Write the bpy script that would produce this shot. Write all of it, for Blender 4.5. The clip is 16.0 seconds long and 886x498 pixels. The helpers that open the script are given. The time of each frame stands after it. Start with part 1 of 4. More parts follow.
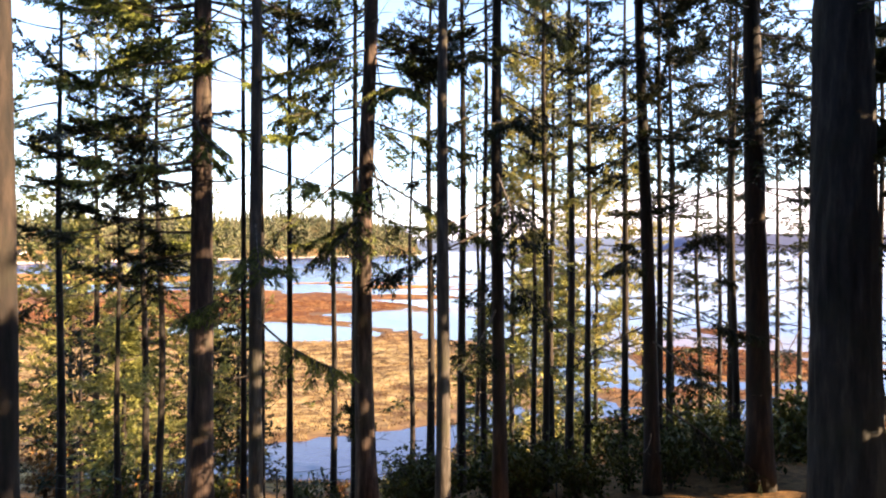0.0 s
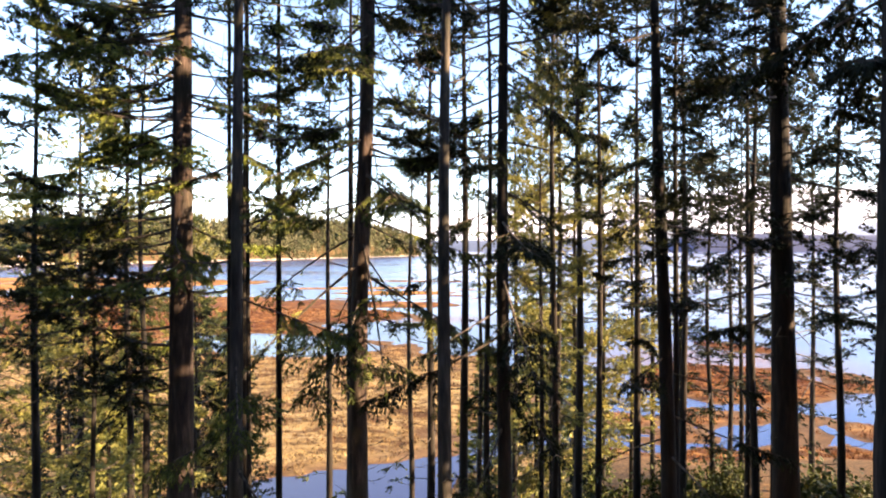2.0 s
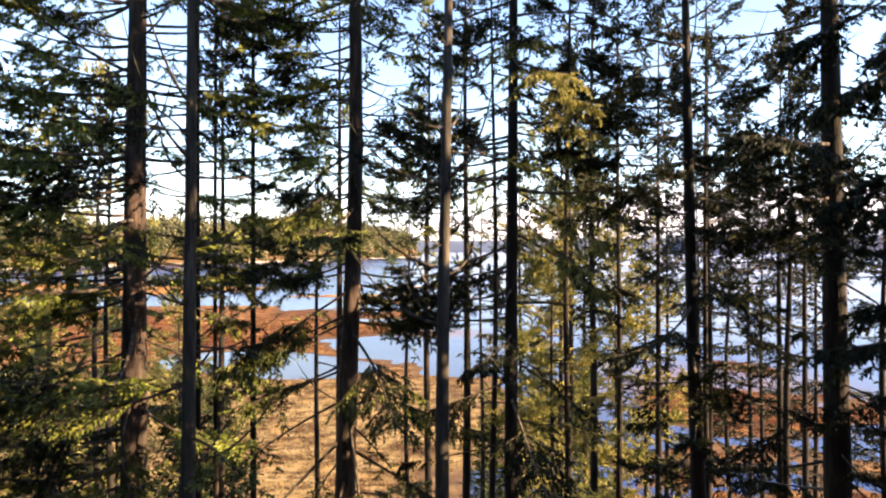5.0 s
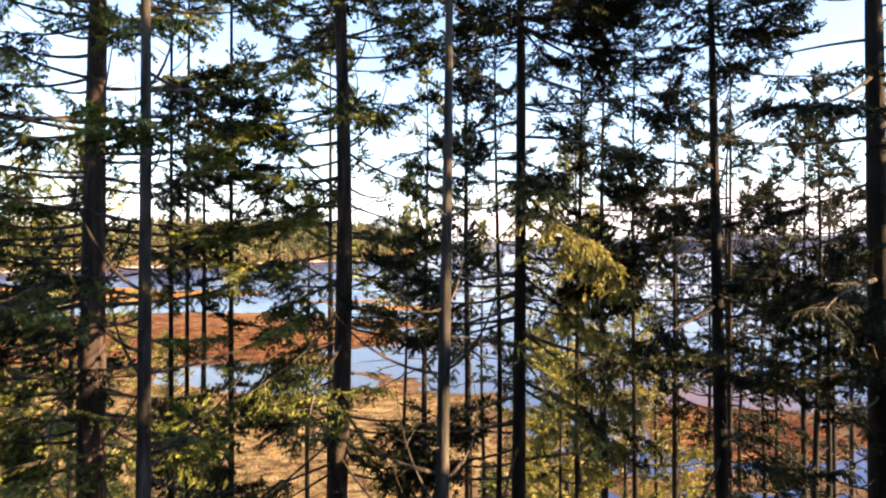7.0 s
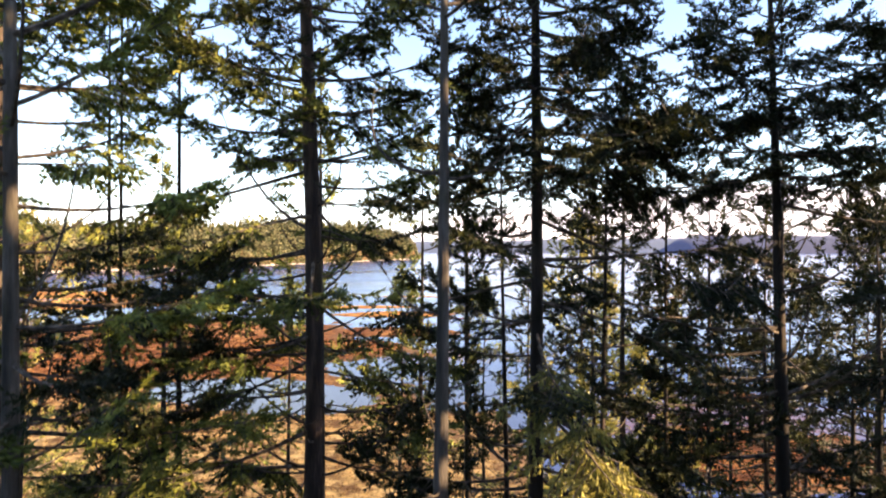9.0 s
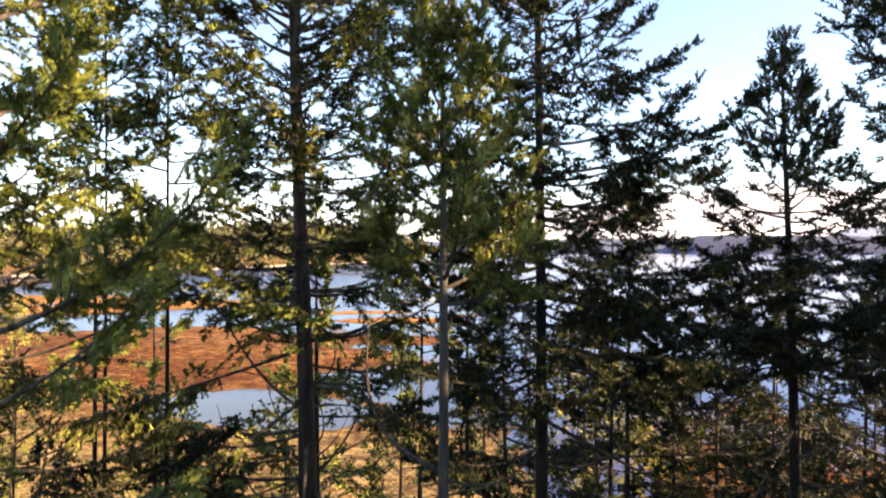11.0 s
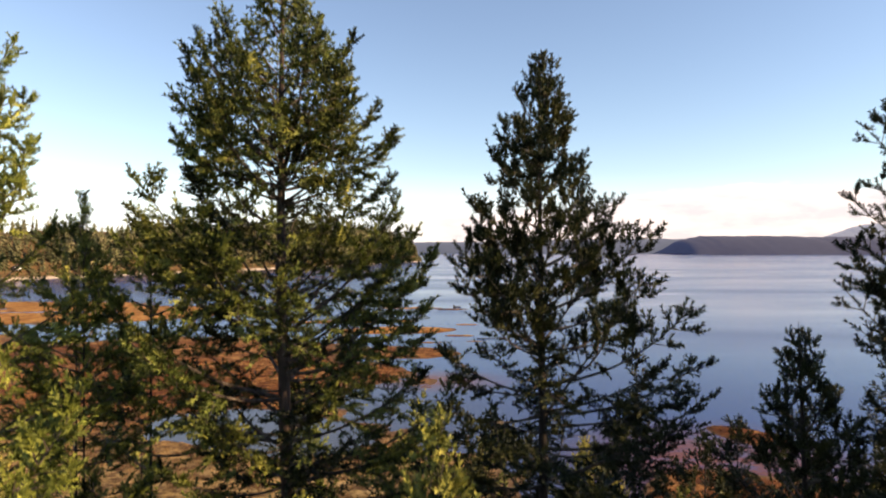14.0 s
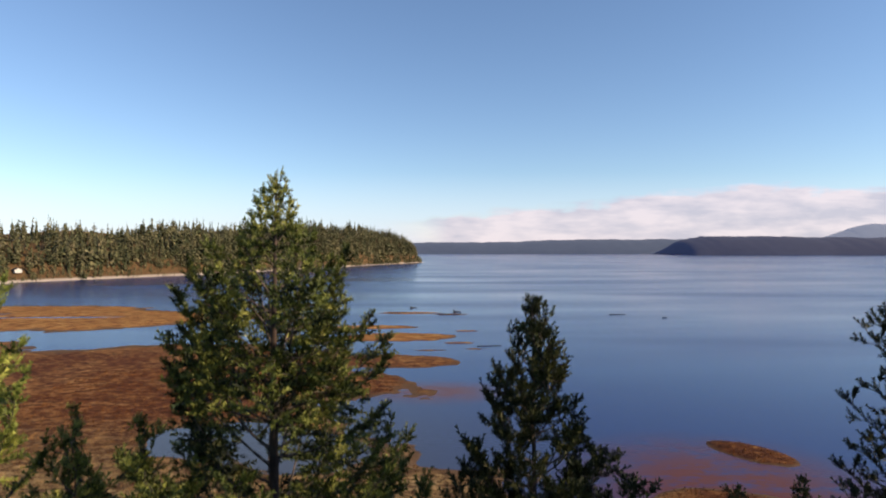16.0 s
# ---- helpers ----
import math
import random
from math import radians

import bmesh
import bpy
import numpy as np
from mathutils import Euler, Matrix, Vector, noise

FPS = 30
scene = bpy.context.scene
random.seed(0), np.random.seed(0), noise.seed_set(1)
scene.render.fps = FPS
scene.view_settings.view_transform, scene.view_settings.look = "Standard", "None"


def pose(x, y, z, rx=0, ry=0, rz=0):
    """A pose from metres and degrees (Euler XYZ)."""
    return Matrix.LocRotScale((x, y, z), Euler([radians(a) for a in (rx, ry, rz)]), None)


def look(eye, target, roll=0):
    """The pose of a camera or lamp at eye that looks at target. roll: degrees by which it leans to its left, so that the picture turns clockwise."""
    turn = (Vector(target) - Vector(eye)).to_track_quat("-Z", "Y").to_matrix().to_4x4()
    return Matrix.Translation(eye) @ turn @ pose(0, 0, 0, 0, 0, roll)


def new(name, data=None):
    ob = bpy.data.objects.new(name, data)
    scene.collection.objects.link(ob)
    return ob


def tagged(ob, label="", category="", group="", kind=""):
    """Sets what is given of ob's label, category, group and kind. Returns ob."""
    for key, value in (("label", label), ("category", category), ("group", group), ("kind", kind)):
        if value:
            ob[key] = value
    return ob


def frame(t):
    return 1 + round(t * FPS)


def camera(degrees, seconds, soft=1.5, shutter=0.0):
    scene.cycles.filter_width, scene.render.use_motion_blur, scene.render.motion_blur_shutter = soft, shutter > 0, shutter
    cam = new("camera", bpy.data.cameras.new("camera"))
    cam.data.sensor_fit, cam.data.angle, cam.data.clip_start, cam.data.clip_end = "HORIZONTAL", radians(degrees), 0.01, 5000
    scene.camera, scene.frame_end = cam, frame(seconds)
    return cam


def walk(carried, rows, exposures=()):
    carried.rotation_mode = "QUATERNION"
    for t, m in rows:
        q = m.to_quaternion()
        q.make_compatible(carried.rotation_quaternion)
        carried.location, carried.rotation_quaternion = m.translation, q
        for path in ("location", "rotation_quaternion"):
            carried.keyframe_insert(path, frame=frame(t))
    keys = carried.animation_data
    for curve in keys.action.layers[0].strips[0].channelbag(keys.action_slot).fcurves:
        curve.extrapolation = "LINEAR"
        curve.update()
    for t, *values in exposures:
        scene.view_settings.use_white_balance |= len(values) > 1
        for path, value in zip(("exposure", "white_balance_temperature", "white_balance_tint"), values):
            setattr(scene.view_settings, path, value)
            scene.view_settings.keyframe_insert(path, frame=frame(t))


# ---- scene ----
cam = camera(73.0, 16.0, soft=2.0, shutter=0.4)
# seconds, x, y, z: a level rise beside the forest edge, drifting towards the lake
PATH = [
    (0.0, 0.000, 0.000, 12.00), (0.5, 0.004, 0.402, 12.45), (1.0, 0.006, 0.685, 12.91), (1.5, -0.003, 0.798, 13.37),
    (2.0, -0.021, 0.855, 13.83), (2.5, -0.031, 0.969, 14.27), (3.0, -0.024, 1.176, 14.70), (5.5, -0.001, 2.488, 16.79),
    (6.0, 0.001, 2.649, 17.27), (6.5, 0.005, 2.883, 17.74), (7.0, 0.014, 3.229, 18.21), (7.5, 0.024, 3.691, 18.67),
    (8.0, 0.040, 4.211, 19.14), (8.5, 0.060, 4.658, 19.64), (9.0, 0.066, 4.827, 20.11), (11.5, 0.072, 5.260, 22.47),
    (12.0, 0.081, 5.426, 22.98), (12.5, 0.088, 5.499, 23.45), (13.0, 0.091, 5.497, 23.92), (13.5, 0.091, 5.485, 24.42),
    (14.0, 0.091, 5.474, 24.93), (14.5, 0.093, 5.472, 25.44), (15.0, 0.106, 5.470, 25.96), (15.5, 0.130, 5.492, 26.48),
    (16.0, 0.148, 5.517, 27.00)]
walk(cam, [(t, pose(x, y, z, 90, 0, 0)) for t, x, y, z in PATH],
     exposures=[(0.0, 2.46, 8200, 20), (3.0, 2.22, 8300, 20), (7.0, 2.08, 8700, 20), (9.0, 2.10, 8700, 20), (12.0, 1.80, 9400, 20), (14.0, 0.9, 9000, 19), (16.0, 0.30, 7200, 15)])

# ---- light ----
SUN_AZ, SUN_EL = radians(106), radians(24)
world = bpy.data.worlds.new("sky")
scene.world = world
world.use_nodes = True
wn = world.node_tree.nodes
sky = wn.new("ShaderNodeTexSky")
sky.sky_type = 'NISHITA'
sky.sun_disc = False
sky.sun_elevation = SUN_EL
sky.sun_rotation = SUN_AZ
sky.air_density, sky.dust_density, sky.ozone_density = 1.0, 0.08, 5.0
wn["Background"].inputs["Strength"].default_value = 0.144
world.node_tree.links.new(sky.outputs[0], wn["Background"].inputs["Color"])
sun_data = bpy.data.lights.new("sun", 'SUN')
sun_data.energy, sun_data.angle, sun_data.color = 5.0, radians(0.5), (1.0, 0.84, 0.60)
sun = new("sun", sun_data)
sun_dir = Vector((math.cos(SUN_EL) * math.sin(SUN_AZ), math.cos(SUN_EL) * math.cos(SUN_AZ), math.sin(SUN_EL)))
sun.matrix_world = look(sun_dir * 200, (0, 0, 0))


# ---- materials ----
class Mat:
    """A node material with a few short ways to wire it."""
    def __init__(self, name, rough=0.85):
        self.m = bpy.data.materials.new(name)
        self.m.use_nodes = True
        self.t = self.m.node_tree
        self.b = self.t.nodes["Principled BSDF"]
        self.b.inputs["Roughness"].default_value = rough

    def node(self, kind, **inputs):
        n = self.t.nodes.new(kind)
        for k, v in inputs.items():
            self.put(v, n.inputs[k.replace("_", " ")])
        return n

    def put(self, v, socket):
        if hasattr(v, "is_output"):
            self.t.links.new(v, socket)
        else:
            socket.default_value = v

    def coords(self, stretch=(1, 1, 1), which="Object"):
        c = self.t.nodes.new("ShaderNodeTexCoord")
        m = self.node("ShaderNodeMapping", Vector=c.outputs[which], Scale=stretch)
        return m.outputs[0]

    def noise(self, scale, detail=4, stretch=(1, 1, 1), which="Object", rough=0.55):
        n = self.node("ShaderNodeTexNoise", Vector=self.coords(stretch, which), Scale=scale, Detail=detail, Roughness=rough)
        return n.outputs[0]

    def ramp(self, fac, *stops):
        r = self.t.nodes.new("ShaderNodeValToRGB")
        self.put(fac, r.inputs[0])
        e = r.color_ramp.elements
        while len(e) < len(stops):
            e.new(0.5)
        for el, (pos, col) in zip(e, stops):
            el.position, el.color = pos, (*col, 1)
        return r.outputs[0]

    def mix(self, fac, a, b, how='MIX'):
        n = self.t.nodes.new("ShaderNodeMix")
        n.data_type, n.blend_type = 'RGBA', how
        self.put(fac, n.inputs[0])
        self.put(a if hasattr(a, "is_output") else (*a, 1), n.inputs[6])
        self.put(b if hasattr(b, "is_output") else (*b, 1), n.inputs[7])
        return n.outputs[2]

    def bump(self, height, strength=0.5, distance=0.02):
        n = self.node("ShaderNodeBump", Height=height, Strength=strength, Distance=distance)
        self.put(n.outputs[0], self.b.inputs["Normal"])

    def color(self, c):
        self.put(c, self.b.inputs["Base Color"])
        return self


def bark_material(name, dark, mid, pale, moss):
    k = Mat(name, 0.92)
    plates = k.noise(9, 6, (1, 1, 0.16), rough=0.65)
    c = k.ramp(plates, (0.34, dark), (0.52, mid), (0.72, pale))
    blot = k.noise(1.3, 3)
    c = k.mix(k.ramp(blot, (0.52, (0, 0, 0)), (0.66, (0.7, 0.7, 0.7))), c, moss)
    k.color(c).bump(plates, 0.9, 0.03)
    return k.m


def foliage_material(name, deep, mid, tip, thin=0.14):
    k = Mat(name, 0.55)
    g = k.t.nodes.new("ShaderNodeNewGeometry").outputs["Random Per Island"]
    o = k.t.nodes.new("ShaderNodeObjectInfo").outputs["Random"]
    clump = k.noise(4.5, 4)
    c = k.ramp(clump, (0.36, deep), (0.52, mid), (0.70, tip))
    c = k.mix(1.0, c, k.ramp(g, (0.0, (0.62, 0.65, 0.62)), (0.7, (1.03, 1.03, 1.0)), (1.0, (1.35, 1.32, 1.28))), 'MULTIPLY')
    tint = k.ramp(o, (0.0, (0.75, 0.80, 0.7)), (1.0, (1.2, 1.08, 0.9)))
    c = k.mix(1.0, c, tint, 'MULTIPLY')
    k.color(c)
    k.b.inputs["Specular IOR Level"].default_value = 0.15
    tr = k.node("ShaderNodeBsdfTranslucent", Color=c)
    ms = k.node("ShaderNodeMixShader", Fac=thin)
    k.put(k.b.outputs[0], ms.inputs[1])
    k.put(tr.outputs[0], ms.inputs[2])
    k.put(ms.outputs[0], k.t.nodes["Material Output"].inputs[0])
    return k.m


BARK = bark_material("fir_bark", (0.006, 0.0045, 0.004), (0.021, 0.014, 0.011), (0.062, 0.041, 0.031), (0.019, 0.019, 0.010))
# reddish bark of A and C, lightened to hold the sun on their trunks
BARK_RED_SUNLIT = bark_material("sunlit_reddish_bark", (0.014, 0.009, 0.008), (0.062, 0.039, 0.031), (0.18, 0.120, 0.096), (0.040, 0.036, 0.020))
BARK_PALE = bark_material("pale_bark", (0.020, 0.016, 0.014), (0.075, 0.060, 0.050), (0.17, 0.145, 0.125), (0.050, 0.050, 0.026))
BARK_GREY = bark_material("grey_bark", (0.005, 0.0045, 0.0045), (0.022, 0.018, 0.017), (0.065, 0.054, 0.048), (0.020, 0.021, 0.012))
TWIG = bark_material("twig_bark", (0.018, 0.013, 0.010), (0.068, 0.050, 0.039), (0.21, 0.165, 0.135), (0.05, 0.05, 0.022))
DEADWOOD = bark_material("bleached_wood", (0.16, 0.14, 0.12), (0.33, 0.30, 0.26), (0.48, 0.44, 0.40), (0.2, 0.2, 0.14))
# needle colours; the sunlit, dark and pale ones also carry sun and shade
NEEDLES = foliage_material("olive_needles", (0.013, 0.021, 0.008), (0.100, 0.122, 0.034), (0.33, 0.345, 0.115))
NEEDLES_SUN = foliage_material("sunlit_green_needles", (0.040, 0.058, 0.016), (0.142, 0.172, 0.044), (0.36, 0.40, 0.12))
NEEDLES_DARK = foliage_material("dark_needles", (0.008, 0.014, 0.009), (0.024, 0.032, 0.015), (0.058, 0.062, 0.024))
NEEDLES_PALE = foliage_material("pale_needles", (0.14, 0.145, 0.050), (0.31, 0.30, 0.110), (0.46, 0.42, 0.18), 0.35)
SHRUB = foliage_material("shrub_leaves", (0.02, 0.03, 0.012), (0.05, 0.065, 0.02), (0.11, 0.10, 0.03))
RUSSET = foliage_material("russet_leaves", (0.10, 0.045, 0.02), (0.22, 0.10, 0.04), (0.34, 0.19, 0.08))


def far_wood_material():
    """Conifers half a kilometre off: stands of olive and brown, each tuft a little different."""
    k = Mat("distant_conifers", 0.8)
    g = k.t.nodes.new("ShaderNodeNewGeometry").outputs["Random Per Island"]
    stand = k.noise(0.10, 5, rough=0.7)
    c = k.ramp(stand, (0.36, (0.056, 0.066, 0.032)), (0.50, (0.108, 0.102, 0.052)), (0.64, (0.175, 0.145, 0.084)))
    c = k.mix(1.0, c, k.ramp(g, (0.0, (0.55, 0.60, 0.60)), (0.6, (1.0, 1.0, 1.0)), (1.0, (1.5, 1.45, 1.4))), 'MULTIPLY')
    k.color(c)
    k.b.inputs["Specular IOR Level"].default_value = 0.1
    return k.m


FAR_WOOD = far_wood_material()


def grass_material():
    k = Mat("dry_marsh_grass", 0.8)
    g = k.t.nodes.new("ShaderNodeNewGeometry").outputs["Random Per Island"]
    russet = k.ramp(g, (0.0, (0.10, 0.030, 0.011)), (0.5, (0.195, 0.064, 0.022)), (1.0, (0.34, 0.140, 0.048)))
    straw = k.ramp(g, (0.0, (0.19, 0.130, 0.060)), (0.5, (0.28, 0.196, 0.092)), (1.0, (0.38, 0.29, 0.145)))
    pos = k.node("ShaderNodeSeparateXYZ", Vector=k.coords())
    near = k.node("ShaderNodeMapRange", Value=pos.outputs[1], From_Min=104, From_Max=66)
    inner = k.node("ShaderNodeMapRange", Value=pos.outputs[0], From_Min=16, From_Max=6)
    both = k.t.nodes.new("ShaderNodeMath"); both.operation = 'MULTIPLY'
    k.put(near.outputs[0], both.inputs[0]); k.put(inner.outputs[0], both.inputs[1])
    patch = k.noise(0.06, 5, (0.6, 1.3, 1), rough=0.65)
    c = k.mix(both.outputs[0], russet, straw)
    c = k.mix(k.ramp(patch, (0.42, (0, 0, 0)), (0.60, (0.75, 0.75, 0.75))), c, (0.115, 0.046, 0.020))
    tuft = k.noise(0.55, 7, (0.8, 1.15, 1), rough=0.82)
    c = k.mix(k.ramp(tuft, (0.46, (0, 0, 0)), (0.56, (0.8, 0.8, 0.8))), c, (0.050, 0.019, 0.012))
    c = k.mix(k.ramp(tuft, (0.36, (0.6, 0.6, 0.6)), (0.44, (0, 0, 0))), c, (0.40, 0.215, 0.075))
    k.b.inputs["Specular IOR Level"].default_value = 0.05
    k.color(c)
    return k.m


GRASS = grass_material()


def ground_material():
    k = Mat("ground", 0.95)
    pos = k.node("ShaderNodeSeparateXYZ", Vector=k.coords())
    big = k.noise(0.035, 5)
    fine = k.noise(0.9, 6, rough=0.7)
    wisps = k.noise(0.30, 6, (0.6, 1.3, 1), rough=0.75)
    marsh = k.ramp(wisps, (0.36, (0.075, 0.026, 0.010)), (0.46, (0.195, 0.080, 0.028)), (0.56, (0.32, 0.155, 0.056)), (0.68, (0.48, 0.30, 0.13)))
    marsh = k.mix(k.ramp(big, (0.40, (0, 0, 0)), (0.56, (0.85, 0.85, 0.85))), marsh, (0.11, 0.036, 0.015))
    straw = k.ramp(wisps, (0.30, (0.115, 0.074, 0.034)), (0.5, (0.28, 0.190, 0.084)), (0.75, (0.44, 0.33, 0.17)))
    near = k.node("ShaderNodeMapRange", Value=pos.outputs[1], From_Min=104, From_Max=66)
    inner = k.node("ShaderNodeMapRange", Value=pos.outputs[0], From_Min=16, From_Max=6)
    both = k.t.nodes.new("ShaderNodeMath"); both.operation = 'MULTIPLY'
    k.put(near.outputs[0], both.inputs[0]); k.put(inner.outputs[0], both.inputs[1])
    marsh = k.mix(both.outputs[0], marsh, straw)
    tuft = k.noise(0.55, 7, (0.8, 1.15, 1), rough=0.82)
    marsh = k.mix(k.ramp(tuft, (0.46, (0, 0, 0)), (0.56, (0.8, 0.8, 0.8))), marsh, (0.046, 0.018, 0.012))
    marsh = k.mix(k.ramp(tuft, (0.36, (0.6, 0.6, 0.6)), (0.44, (0, 0, 0))), marsh, (0.42, 0.23, 0.085))
    beyond = k.node("ShaderNodeMapRange", Value=pos.outputs[1], From_Min=158, From_Max=185, To_Max=0.6)
    marsh = k.mix(beyond.outputs[0], marsh, k.ramp(wisps, (0.40, (0.13, 0.048, 0.020)), (0.50, (0.42, 0.185, 0.052)), (0.60, (0.58, 0.33, 0.11))))
    mud = k.ramp(fine, (0.3, (0.065, 0.040, 0.026)), (0.7, (0.16, 0.095, 0.054)))
    litter = k.ramp(k.noise(5, 6, rough=0.75), (0.32, (0.03, 0.02, 0.012)), (0.5, (0.12, 0.07, 0.035)), (0.68, (0.26, 0.15, 0.07)))
    z = pos.outputs[2]
    wet = k.node("ShaderNodeMapRange", Value=z, From_Min=0.02, From_Max=0.14)
    c = k.mix(wet.outputs[0], mud, marsh)
    up = k.node("ShaderNodeMapRange", Value=z, From_Min=0.5, From_Max=1.1)
    c = k.mix(up.outputs[0], c, litter)
    far = k.node("ShaderNodeMapRange", Value=pos.outputs[1], From_Min=320, From_Max=360)
    low = k.node("ShaderNodeMapRange", Value=z, From_Min=2.5, From_Max=1.0)
    beach = k.t.nodes.new("ShaderNodeMath"); beach.operation = 'MULTIPLY'
    k.put(far.outputs[0], beach.inputs[0]); k.put(low.outputs[0], beach.inputs[1])
    c = k.mix(beach.outputs[0], c, (0.46, 0.38, 0.31))
    k.b.inputs["Specular IOR Level"].default_value = 0.05
    k.color(c).bump(fine, 0.8, 0.12)
    return k.m


def water_material():
    k = Mat("lake_water", 0.07)
    streak = k.noise(0.010, 4, (0.35, 1.6, 1))
    deep = k.ramp(streak, (0.3, (0.011, 0.023, 0.105)), (0.7, (0.018, 0.035, 0.135)))
    # red weed just under the surface off the near shore
    c = k.t.nodes.new("ShaderNodeTexCoord")

    def round_spot(x, y, rx, ry):
        off = k.node("ShaderNodeMapping", Vector=c.outputs["Object"], Location=(-x / rx, -y / ry, 0), Scale=(1 / rx, 1 / ry, 1))
        far = k.t.nodes.new("ShaderNodeVectorMath")
        far.operation = 'LENGTH'
        k.put(off.outputs[0], far.inputs[0])
        return k.node("ShaderNodeMapRange", Value=far.outputs["Value"], From_Min=1.15, From_Max=0.35).outputs[0]
    weed = k.t.nodes.new("ShaderNodeMath")
    weed.operation = 'MAXIMUM'
    k.put(round_spot(33, 73, 19, 19), weed.inputs[0])
    k.put(round_spot(-1, 119, 14, 9), weed.inputs[1])
    # pools over grey mud, not deep enough to look blue
    shoal = round_spot(-35, 70, 55, 62)
    deep = k.mix(shoal, deep, (0.060, 0.062, 0.070))
    thick = k.t.nodes.new("ShaderNodeMath")
    thick.operation = 'MULTIPLY'
    k.put(weed.outputs[0], thick.inputs[0])
    k.put(k.node("ShaderNodeMapRange", Value=k.noise(0.22, 6, (0.7, 1.3, 1), rough=0.75), From_Min=0.30, From_Max=0.52).outputs[0], thick.inputs[1])
    k.color(k.mix(thick.outputs[0], deep, (0.120, 0.027, 0.007)))
    k.put(k.node("ShaderNodeMapRange", Value=thick.outputs[0], To_Min=0.5, To_Max=0.2).outputs[0], k.b.inputs["Specular IOR Level"])
    k.put(k.node("ShaderNodeMapRange", Value=streak, From_Min=0.35, From_Max=0.65, To_Min=0.15, To_Max=0.27).outputs[0], k.b.inputs["Roughness"])
    k.b.inputs["IOR"].default_value = 1.33
    k.bump(k.noise(0.8, 3, (0.6, 1.3, 1)), 0.30, 0.05)
    return k.m


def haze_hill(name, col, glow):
    """Hills kilometres off, a blue emission standing in for the air in front of them."""
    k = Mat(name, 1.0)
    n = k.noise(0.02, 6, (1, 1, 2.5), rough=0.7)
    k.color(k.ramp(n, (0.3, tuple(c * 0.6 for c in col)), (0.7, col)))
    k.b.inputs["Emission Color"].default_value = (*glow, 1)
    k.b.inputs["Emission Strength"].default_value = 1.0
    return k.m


def cloud_haze_material():
    k = Mat("cloud_and_haze", 1.0)
    p = k.node("ShaderNodeSeparateXYZ", Vector=k.coords(which="Generated"))
    n = k.noise(0.0055, 5, (0.4, 1, 2.0), rough=0.5)
    lump = k.noise(0.0023, 3, (1, 1, 0.01))
    rise = k.node("ShaderNodeMapRange", Value=p.outputs[0], From_Min=0.397, From_Max=0.782, To_Min=0.30, To_Max=0.80)

    def calc(how, a, b):
        m = k.t.nodes.new("ShaderNodeMath")
        m.operation = how
        k.put(a, m.inputs[0]); k.put(b, m.inputs[1])
        return m.outputs[0]
    top = calc('ADD', rise.outputs[0], calc('MULTIPLY', calc('SUBTRACT', lump, 0.5), 0.35))
    top = calc('ADD', top, calc('MULTIPLY', calc('SUBTRACT', n, 0.5), 0.34))
    alpha = k.node("ShaderNodeMapRange", Value=calc('SUBTRACT', top, p.outputs[2]), From_Min=-0.01, From_Max=0.10)
    side = k.node("ShaderNodeMapRange", Value=p.outputs[0], From_Min=0.403, From_Max=0.478)
    al = calc('MULTIPLY', calc('MULTIPLY', alpha.outputs[0], side.outputs[0]), 0.9)
    # pale glowing haze painted along the horizon, thinning upwards
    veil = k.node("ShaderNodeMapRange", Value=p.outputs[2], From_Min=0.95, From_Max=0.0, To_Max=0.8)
    tone = k.ramp(k.noise(0.0045, 5, (0.45, 1, 2.0)), (0.38, (0.45, 0.46, 0.58)), (0.62, (0.69, 0.65, 0.73)))
    em = k.node("ShaderNodeEmission", Color=k.mix(al, (0.54, 0.67, 0.92), tone), Strength=1.0)
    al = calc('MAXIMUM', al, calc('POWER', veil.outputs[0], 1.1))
    tr = k.node("ShaderNodeBsdfTransparent")
    ms = k.node("ShaderNodeMixShader", Fac=al)
    k.put(tr.outputs[0], ms.inputs[1]); k.put(em.outputs[0], ms.inputs[2])
    k.put(ms.outputs[0], k.t.nodes["Material Output"].inputs[0])
    return k.m


def plain_material(name, col, rough=0.7, metal=0.0):
    k = Mat(name, rough)
    k.b.inputs["Metallic"].default_value = metal
    n = k.noise(6, 4)
    k.color(k.ramp(n, (0.3, tuple(c * 0.7 for c in col)), (0.7, col)))
    return k.m


# ---- meshes ----
def mesh(name, verts, faces, material, smooth=False):
    me = bpy.data.meshes.new(name)
    me.from_pydata([tuple(v) for v in np.asarray(verts).tolist()], [], faces if isinstance(faces, list) else faces.tolist())
    me.materials.append(material)
    if smooth:
        me.polygons.foreach_set("use_smooth", [True] * len(me.polygons))
    return me


def child(name, me, parent, m=None, label=""):
    ob = new(name, me)
    ob.parent = parent
    if m is not None:
        ob.matrix_basis = m
    return tagged(ob, label) if label else ob


